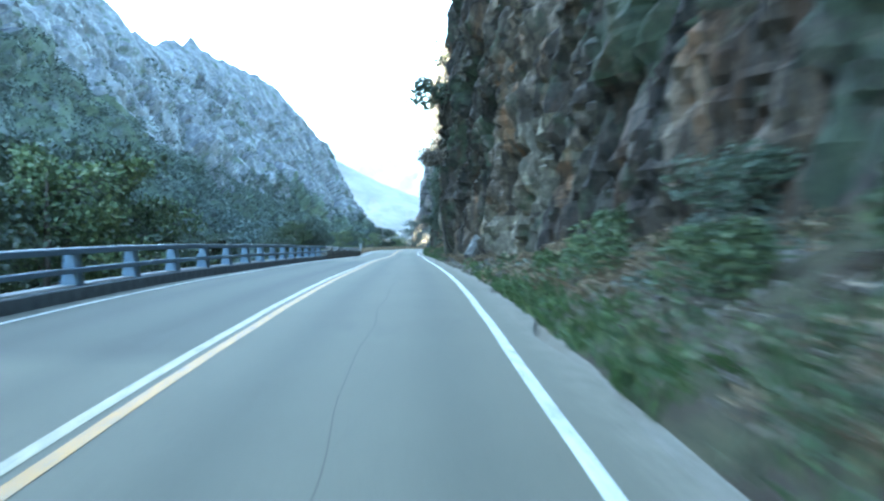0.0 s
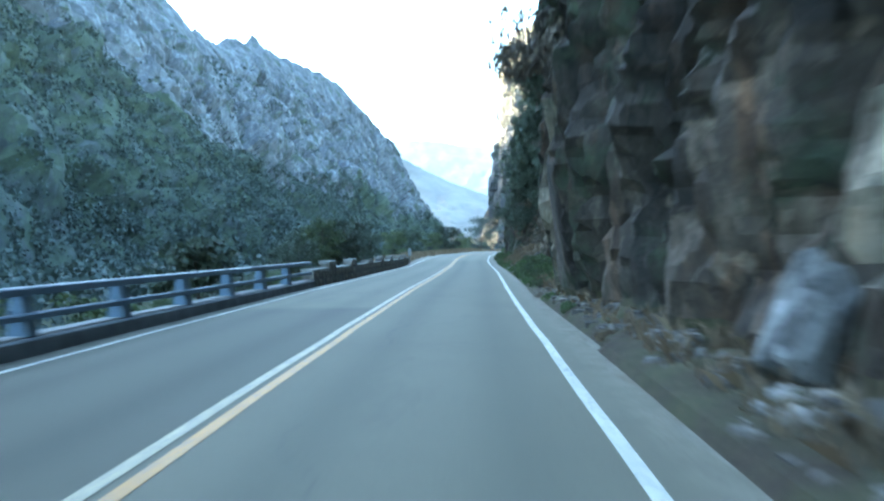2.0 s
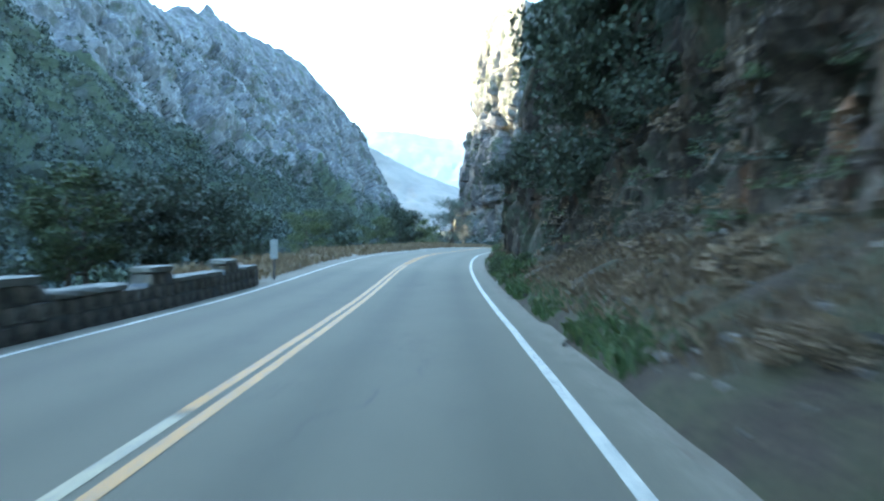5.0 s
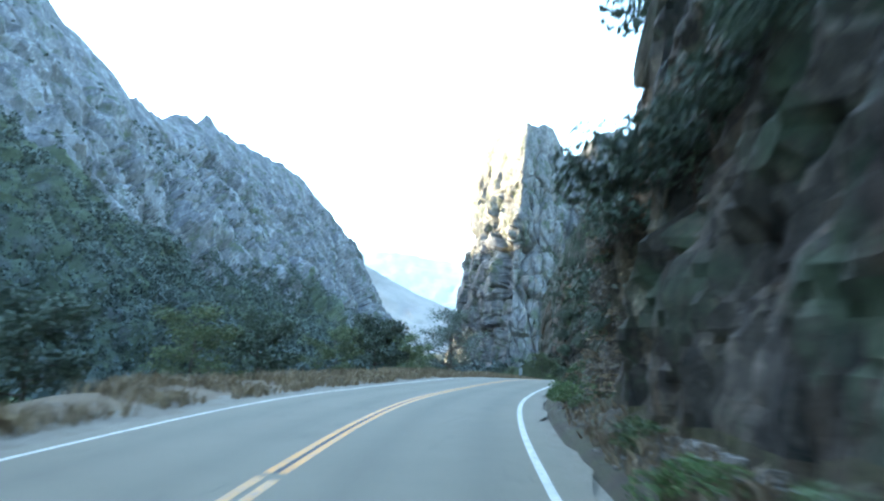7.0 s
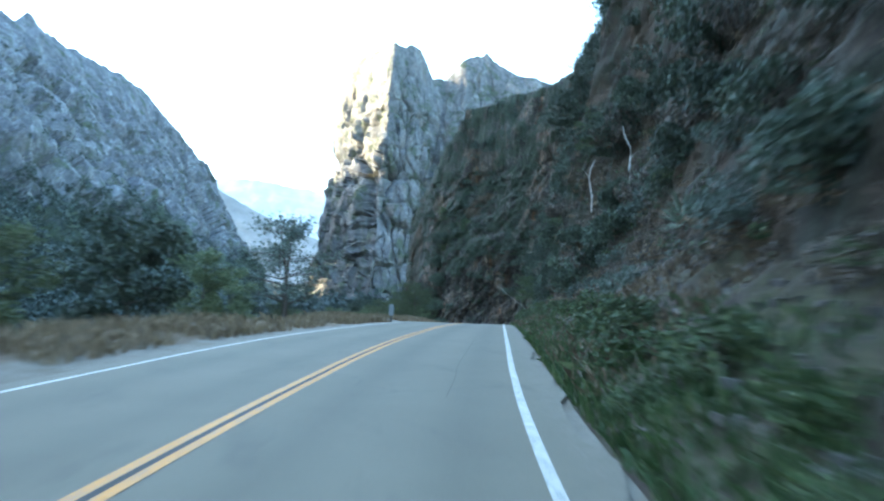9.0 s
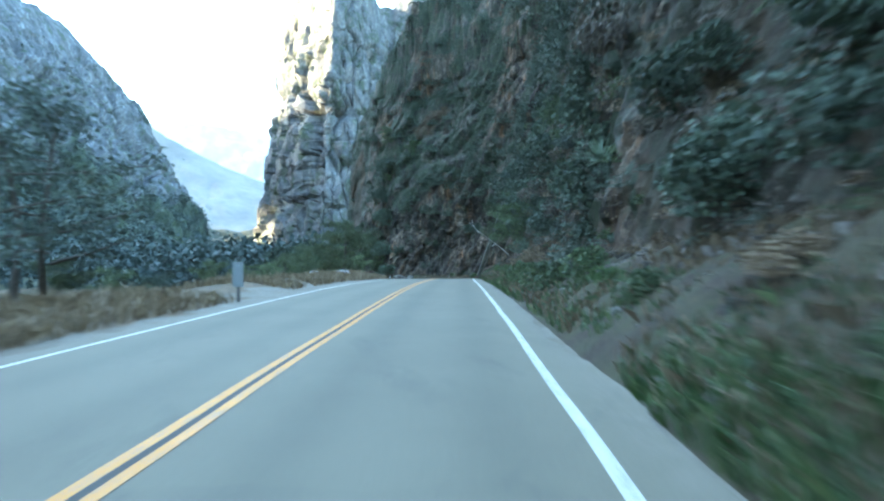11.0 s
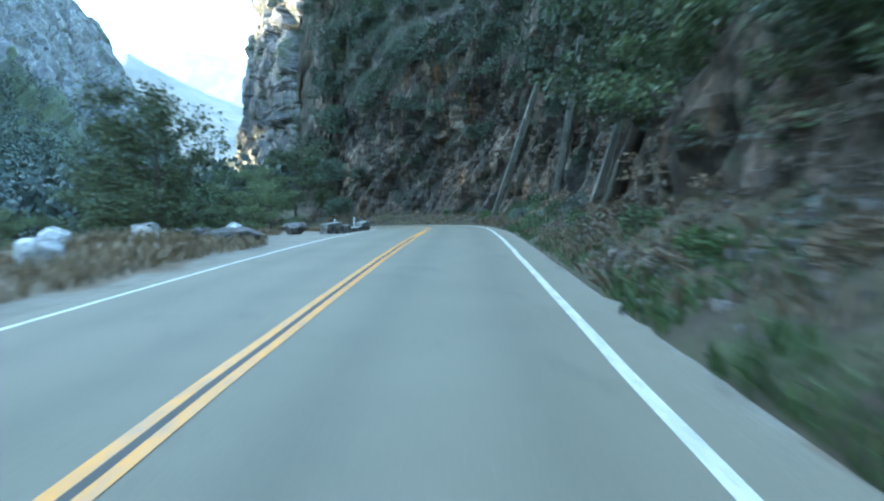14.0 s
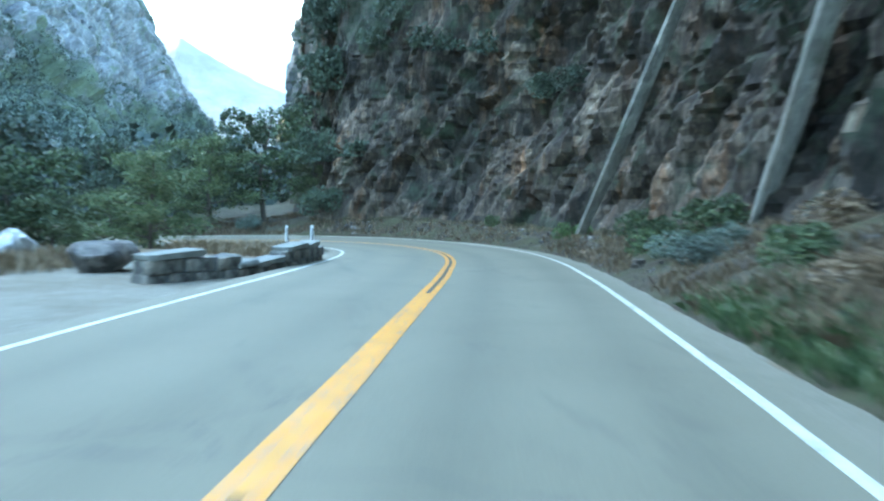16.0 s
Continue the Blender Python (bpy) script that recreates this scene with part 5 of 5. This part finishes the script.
grass("dry_grass", [(96, 196, -8.6, -4.7), (196, 206, -9.5, -7.2), (206, 249, -10.5, -5.0), (249, 274, -15, -11.0), (258, 276, -11, -8.5), (274, 295, -9, -5.2)], 42000, 0.45, LEAF_STRAW, "dry straw-coloured grass on the verge", 31)
grass("roadside_weeds", [(-5, 30, 4.2, 7.5), (55, 82, 4.4, 5.8), (86, 112, 4.3, 5.2), (134, 180, 4.4, 6.2), (180, 262, 4.2, 6.0)], 26000, 0.3, LEAF, "low green weeds between asphalt and rock", 32)
grass("fresh_weeds", [(6, 26, 4.15, 5.2), (58, 80, 4.2, 5.3), (86, 112, 4.2, 4.9), (140, 180, 4.15, 5.1), (200, 232, 4.15, 4.8), (250, 262, 4.3, 5.2)], 22000, 0.27, LEAF_BRIGHT, "fresh green weeds along the asphalt's edge", 35)
grass("dry_weeds", [(-5, 30, 4.6, 8), (30, 60, 4.5, 5.6), (84, 106, 4.6, 8), (84, 106, 5, 8), (292, 299, 4.4, 8), (299, 312, 4.6, 16), (112, 130, 4.4, 5.4), (150, 292, 4.25, 8), (236, 275, 4.4, 9)], 60000, 0.36, LEAF_DRY, "dry brown weeds on the talus", 33)


# ---------------- bridge railing ----------------
RAIL_U = -4.25


def bridge_railing():
    root = new("bridge_railing")
    tagged(root, "grey steel bridge railing on a concrete kerb", "railing")
    s0, s1 = -14.0, 60.6
    def beam(name, u0, u1, h0, h1, material, label="", a=s0, b=s1):
        ss = np.arange(a, b + 0.01, (b - a) / 40)
        prof = np.array([(u0, h0), (u0, h1 - 0.02), (u0 + 0.02, h1), (u1 - 0.02, h1), (u1, h1 - 0.02), (u1, h0)])
        v = np.concatenate([on_road(np.full(6, s), prof[:, 0], prof[:, 1]) for s in ss])
        f = [(i * 6 + k, i * 6 + (k + 1) % 6, (i + 1) * 6 + (k + 1) % 6, (i + 1) * 6 + k) for i in range(len(ss) - 1) for k in range(6)]
        f = np.array(f)[:, ::-1]
        ob = mesh_object(name, v, f, material, root, label)
        return ob
    beam("kerb", RAIL_U - 0.28, RAIL_U + 0.22, -0.4, 0.24, CONCRETE_DARK, "stained concrete kerb")
    beam("kerb_cap", RAIL_U - 0.30, RAIL_U + 0.05, 0.243, 0.27, CONCRETE, "pale strip along the kerb top")
    beam("top_rail", RAIL_U - 0.1, RAIL_U + 0.08, 0.86, 0.98, STEEL, "bluish grey top rail", s0, s1)
    beam("top_rail_edge", RAIL_U - 0.09, RAIL_U + 0.07, 0.983, 0.99, STEEL_PALE, "pale strip along the rail's upper face")
    beam("middle_rail", RAIL_U - 0.06, RAIL_U + 0.10, 0.50, 0.60, STEEL)
    bm = bmesh.new()
    vs = box(bm, (0.34, 0.36, 0.74), (0, 0, 0.37))
    for v in vs:
        if v.co.z > 0.5:
            v.co.y *= 0.55
            v.co.x *= 0.6
    bmesh.ops.bevel(bm, geom=bm.edges[:], offset=0.02, segments=1, affect="EDGES")
    me = bpy.data.meshes.new("post")
    bm.to_mesh(me)
    bm.free()
    me.materials.append(STEEL)
    s = 15.6 - 3.2 * 9
    while s < 60.4:
        o = new("post", me)
        o.parent = root
        o.matrix_basis = spot(s, RAIL_U - 0.09, 0.24)
        s += 3.2


bridge_railing()


# ---------------- stone walls ----------------
def stone_mesh(size, seed):
    bm = bmesh.new()
    bmesh.ops.create_cube(bm, size=1)
    bmesh.ops.bevel(bm, geom=bm.edges[:], offset=0.09, segments=1, affect="EDGES")
    r = random.Random(seed)
    for v in bm.verts:
        v.co = Vector((v.co.x * size[0] + r.uniform(-1, 1) * 0.02, v.co.y * size[1] + r.uniform(-1, 1) * 0.02, v.co.z * size[2] + r.uniform(-1, 1) * 0.018))
    me = bpy.data.meshes.new("stone")
    bm.to_mesh(me)
    bm.free()
    me.materials.append(MASONRY)
    return me


CAP_STONE = plain("mossy_cap_stone", (0.19, 0.19, 0.17), 0.9, 0, 0.4, 5)
STONES = [stone_mesh((0.46, L, 0.29), i) for i, L in enumerate((0.5, 0.62, 0.75, 0.9, 0.56, 0.68))]
CAPS = [stone_mesh((0.56, L, 0.13), 50 + i) for i, L in enumerate((0.95, 1.2, 1.45))]
for me in CAPS:
    me.materials[0] = CAP_STONE
LENGTH = {0: 0.5, 1: 0.62, 2: 0.75, 3: 0.9, 4: 0.56, 5: 0.68}


def stone_wall(label, s0, s1, u_of, courses_of, seed, sink=0.0):
    """A dry-jointed wall: courses of single stones with a rubble core, and cap slabs."""
    root = tagged(new("stone_parapet"), label, "stone wall", group="stone parapets")
    r = random.Random(seed)
    def skew(s):
        return math.degrees(math.atan((u_of(s - 0.2) - u_of(s + 0.2)) / 0.4))
    core_s = np.arange(s0 + 0.15, s1 - 0.1, 0.5)
    v, f = [], []
    for i, s in enumerate(core_s):
        h = 0.29 * courses_of(s) - 0.06 - sink
        v += [tuple(q) for q in on_road([s] * 4, [u_of(s) - 0.205, u_of(s) - 0.205, u_of(s) + 0.205, u_of(s) + 0.205], [-0.3, h, h, -0.3])]
        if i:
            b = (i - 1) * 4
            f += [(b + k, b + (k + 1) % 4, b + 4 + (k + 1) % 4, b + 4 + k) for k in range(4)]
    mesh_object("core", v, f, CONCRETE_DARK, root, "grey mortar core")
    for c in range(4):
        s = s0
        while s < s1 - 0.3:
            k = r.randrange(6)
            L = LENGTH[k]
            if c < courses_of(s + L / 2):
                o = new("stone", STONES[k])
                o.parent = root
                o.matrix_basis = spot(s + L / 2, u_of(s + L / 2) + r.uniform(-0.025, 0.025), 0.29 * c + 0.1 - sink, r.uniform(-2, 2) + skew(s + L / 2))
            s += L + 0.015
    s = s0
    while s < s1 - 0.6:
        k = r.randrange(3)
        L = (0.95, 1.2, 1.45)[k]
        if courses_of(s + 0.1) == courses_of(s + L):
            o = new("cap_stone", CAPS[k])
            o.parent = root
            o.matrix_basis = spot(s + L / 2, u_of(s + L / 2) + r.uniform(-0.02, 0.02), 0.29 * courses_of(s + L / 2) + 0.03 - sink, r.uniform(-1.5, 1.5) + skew(s + L / 2))
            s += L + 0.02
        else:
            s += 0.3
    return root


def merlons(s):
    return 3 if ((s - 70.2) % 6.0) < 1.6 else 2


stone_wall("weathered stone parapet with raised blocks beside the road", 61.0, 104.5, lambda s: -4.4, merlons, 1)
stone_wall("low broken stone wall at the edge of the pullout", 263.2, 271.8, lambda s: float(np.interp(s, [263, 265.2, 268, 270, 272], [-5.7, -4.7, -4.25, -4.05, -4.0])), lambda s: 2 if s < 265.4 else (1 if s < 268.2 else 2), 2, 0.14)


# ---------------- boulders, posts, signs ----------------
def boulder(label, size, s, u, h, seed, material, turn=0):
    bm = bmesh.new()
    bmesh.ops.create_icosphere(bm, subdivisions=4, radius=1)
    co = np.array([v.co for v in bm.verts])
    cut = np.random.default_rng(seed)
    for k in range(15):
        n = cut.normal(size=3)
        n /= np.linalg.norm(n)
        d = cut.uniform(0.6, 0.9)
        over = np.clip(co @ n - d, 0, None)
        co -= over[:, None] * n * 0.96
    co += 0.035 * fbm(co * 2.5 + seed, 4, seed)[:, None] * co
    for v, c in zip(bm.verts, co):
        v.co = Vector((c[0] * size[0], c[1] * size[1], c[2] * size[2] + size[2] * 0.55))
    ob = part("boulder", bm, material)
    ob.matrix_basis = spot(s, u, h, turn)
    return tagged(ob, label, "boulder", group="boulders beside the pullout")


boulder("pale grey granite boulder in dry grass", (0.6, 0.7, 0.5), 238, -7.6, 0.1, 1, BOULDER, 20)
boulder("pale blue-grey granite boulder with a pointed top", (0.75, 0.8, 0.6), 246.3, -11.6, 0.0, 2, BOULDER, 70)
boulder("pale grey granite boulder beside the gravel", (0.8, 0.75, 0.62), 249.3, -9.8, 0.0, 3, BOULDER, 130)
boulder("large flat brown boulder at the pullout's edge", (1.5, 0.9, 0.5), 251.3, -7.2, -0.1, 4, BOULDER_DARK, 30)
boulder("flat dark slab of rock beside the gravel", (0.9, 0.7, 0.3), 253.4, -8.6, -0.1, 14, BOULDER_DARK, 75)
boulder("flat dark boulder behind the gravel", (1.4, 0.9, 0.4), 266, -14.0, -0.1, 5, BOULDER_DARK, 10)
boulder("flat pale slab lying behind the gravel", (1.5, 0.8, 0.4), 264, -11.0, -0.1, 6, BOULDER_DARK, 95)
boulder("pale pointed boulder in dry grass", (0.7, 0.7, 0.55), 270, -12.2, -0.1, 7, BOULDER, 40)
boulder("dark brown boulder leaning by the stone wall", (0.9, 0.65, 0.55), 266, -7.7, -0.1, 8, BOULDER_DARK, 60)
boulder("rusty brown boulder in the grass", (0.6, 0.5, 0.4), 260.5, -11.4, -0.1, 9, BOULDER_DARK, 15)


def rock_slab(label, s, h, size, out, seed, material, turn=0, lean=None):
    """A jointed slab standing in the cliff face: size is outward, along the road, and up."""
    bm = bmesh.new()
    bmesh.ops.create_cube(bm, size=2)
    bmesh.ops.subdivide_edges(bm, edges=bm.edges[:], cuts=9, use_grid_fill=True)
    r = np.random.default_rng(seed)
    co = np.array([v.co for v in bm.verts])
    for k in range(9):
        n = r.normal(size=3) * np.array([1, 1, 0.5])
        n /= np.linalg.norm(n)
        over = np.clip(co @ n - r.uniform(0.75, 1.15), 0, None)
        co -= over[:, None] * n * 0.97
    step, joint = blocks(co * np.array([0.9, 1.1, 0.5]) * np.array(size) ** 0.5 + seed, seed)
    co *= (1 + 0.07 * step - 0.05 * joint + 0.04 * fbm(co * 2.2 + seed, 3, seed))[:, None]
    co *= np.array(size) / 2
    for v, c in zip(bm.verts, co):
        v.co = Vector(c)
    ob = part("rock_slab", bm, material)
    u, z = cliff_line(s, h)
    tip = math.degrees(math.atan(float(np.interp(s, CL_S, CL_LEAN)))) if lean is None else lean
    ob.matrix_basis = spot(s, u - out, z) @ pose(0, 0, 0, 21 if size[2] > 2 else 0, tip, turn)
    return tagged(ob, label, "rock", group="rock slabs on the cliff")


PALE, BROWN = "pale grey rock slab standing out of the cliff", "brown jointed rock slab on the cliff face"
for i, (s, h, size, out, material, label, turn, lean) in enumerate((
        (278, 4.5, (0.5, 0.28, 12), 0.4, SLAB_PALE, PALE, 10, None), (267.5, 4.4, (0.5, 1.5, 11), 0.4, SLAB_PALE, PALE, -14, None), (246.5, 2.6, (0.5, 0.55, 6.5), 0.35, SLAB_PALE, "pale rock column at the roadside", 14, None),
        (127.5, 9.6, (0.8, 0.9, 3.6), 0.7, SLAB, PALE, 10, 12), (243.8, 1.4, (0.6, 0.6, 4.2), 0.4, ROCK, BROWN, -10, None), (242.6, 1.2, (0.5, 0.45, 3.8), 0.35, ROCK, BROWN, 8, None),
        (36.8, 0.4, (0.6, 0.7, 1.15), 0.15, PALE_ROCK, "pale blue-grey fresh-broken rock at the cliff's foot", 25, 34))):
    rock_slab(label, s, h, size, out - (0.35 if material is ROCK else 0.2), 300 + i, material, turn, lean)


def marker_sign(label, s, u, width, height, top, material):
    """A narrow plate on a post, seen from behind."""
    root = tagged(new("marker_sign"), label, "road sign")
    bm = bmesh.new()
    box(bm, (0.09, 0.07, top + 0.4), (0, 0.05, (top - 0.4) / 2))
    part("post", bm, POST_DARK, root, bevel=0.008)
    bm = bmesh.new()
    box(bm, (width, 0.012, height), (0, 0.0, top - height / 2 + 0.03))
    part("plate", bm, material, root, "bare grey metal plate", bevel=0.004)
    for z in (0.12, height - 0.12):
        bm = bmesh.new()
        bmesh.ops.create_cone(bm, cap_ends=True, segments=8, radius1=0.014, radius2=0.014, depth=0.02, matrix=pose(0, -0.012, top + 0.03 - z, 90))
        part("bolt", bm, STEEL_PALE, root)
    root.matrix_basis = spot(s, u, -0.05)
    return root


marker_sign("narrow grey roadside marker plate on a dark post", 107.6, -4.35, 0.3, 0.75, 1.5, SIGN_BACK)
marker_sign("narrow grey roadside marker plate on a dark post beside dry grass", 196.3, -4.7, 0.34, 0.8, 1.25, SIGN_BACK)


def delineator(s, u, h=0.0):
    root = tagged(new("delineator_post"), "white plastic delineator post with a black band", "delineator", group="delineator posts")
    bm = bmesh.new()
    box(bm, (0.12, 0.04, 0.95), (0, 0, 0.47))
    part("post", bm, WHITE_PLASTIC, root, bevel=0.01)
    bm = bmesh.new()
    box(bm, (0.05, 0.046, 0.5), (0.012, 0, 0.6))
    part("band", bm, BLACK_BAND, root, "black reflective band")
    root.matrix_basis = spot(s, u, h)


delineator(279.5, -4.6)
delineator(285.0, -4.8)


# ---------------- yuccas and dead branches on the slope ----------------
def blade_mesh():
    v = [(-0.02, 0, 0.06), (0.02, 0, 0.06), (0.024, 0.02, 0.6), (0, 0, 1.0), (-0.024, 0.02, 0.6), (0, 0.035, 0.3)]
    me = bpy.data.meshes.new("blade")
    me.from_pydata(v, [], [(0, 1, 5), (1, 2, 5), (2, 3, 5), (3, 4, 5), (4, 0, 5)])
    me.materials.append(LEAF_YUCCA)
    return me


BLADE = blade_mesh()


def yucca(s, u, h, size, seed):
    r = random.Random(seed)
    root = tagged(new("yucca"), "spiky grey-green yucca growing from the slope", "yucca", group="yuccas on the slope")
    for k in range(84):
        o = new("blade", BLADE)
        o.parent = root
        o.matrix_basis = pose(0, 0, 0, math.degrees(math.acos(r.uniform(-0.25, 0.97))), 0, r.uniform(0, 360)) @ Matrix.Diagonal((1, 1, size * r.uniform(0.75, 1.1), 1))
    root.matrix_basis = spot(s, u, h)


for i, (s, h, z) in enumerate(((160.2, 0.8, 1.15), (196, 3.2, 0.9), (214, 5.5, 1.2), (231.5, 4.4, 1.3), (237, 5.0, 1.0), (203, 2.2, 0.8), (178, 5, 1.0))):
    u, zz = cliff_place(s, h)
    yucca(s, u - 0.35, zz, z, 90 + i)


def dead_branch(s, h, length, turn, tilt, seed, thick=0.06):
    r = random.Random(seed)
    vs, fs = [], []
    pts = [Vector((r.uniform(-0.05, 0.05) * k, 0.04 * math.sin(k), length * k / 6)) for k in range(7)]
    w, g = tube(pts, [thick * (1 - 0.13 * k) for k in range(7)], 7)
    vs += w
    fs += g
    for k in (2, 3, 4, 5):
        e = pts[k] + Vector((r.uniform(-1, 1), r.uniform(-1, 1), r.uniform(0.4, 1))) * length * 0.13
        w, g = tube([pts[k], (pts[k] + e) / 2 + Vector((0, 0, 0.05)), e], [0.025, 0.016, 0.005], 5)
        fs += [tuple(i + len(vs) for i in q) for q in g]
        vs += w
    ob = mesh_object("dead_branch", vs, fs, DEADWOOD, smooth=True)
    u, z = cliff_place(s, h)
    ob.matrix_basis = spot(s, u - 0.05, z - 0.1) @ pose(0, 0, 0, tilt, 0, turn)
    return tagged(ob, "bare bleached dead branch leaning from the slope", "dead branch", group="dead branches on the slope")


dead_branch(225.3, 0.9, 3.7, -76, 52, 1, 0.032).matrix_basis = spot(225.3, 5.75, 1.75) @ pose(0, 0, 0, 52, 0, -76)
for a in ((233, 5, 3.6, 10, -45, 2), (180, 5.2, 3.8, 0, -18, 3, 0.1), (189, 5.6, 4.0, 0, -22, 4, 0.1), (172, 10, 4.5, 30, 35, 5), (240, 12, 3.0, 15, -50, 6)):
    dead_branch(*a)


def rubble():
    """Loose stones fallen at the foot of the cliff."""
    r = np.random.default_rng(55)
    n = 5000
    s = r.uniform(-5, 295, n)
    foot, rise = np.interp(s, CL_S, CL_FOOT), np.interp(s, CL_S, CL_RISE)
    k = r.uniform(0, 1, n) ** 0.6
    u = 4.25 + (foot - 4.25) * k
    at = on_road(s, u, rise * np.clip((u - 4.05) / (foot - 4.05), 0, 1) ** 1.1 - 0.03)
    size = 0.025 + 0.09 * r.uniform(0, 1, n) ** 4 + 0.05 * k
    cube = np.array([(a, b, c) for a in (-1, 1) for b in (-1, 1) for c in (-1, 1)], float)
    v = cube[None] * r.uniform(0.5, 1.0, (n, 8, 3)) * size[:, None, None] * np.array([1.1, 1.3, 0.8])
    ang = r.uniform(0, 6.28, n)
    ca, sa = np.cos(ang)[:, None], np.sin(ang)[:, None]
    v = np.stack([v[..., 0] * ca - v[..., 1] * sa, v[..., 0] * sa + v[..., 1] * ca, v[..., 2]], -1) + at[:, None]
    quad = np.array([(0, 1, 3, 2), (4, 6, 7, 5), (0, 4, 5, 1), (2, 3, 7, 6), (0, 2, 6, 4), (1, 5, 7, 3)])
    f = (np.arange(n)[:, None, None] * 8 + quad[None]).reshape(-1, 4)
    tagged(mesh_object("rubble", v.reshape(-1, 3), f, BOULDER_DARK), "loose broken stones at the cliff's foot", "rubble", kind="stuff")


rubble()
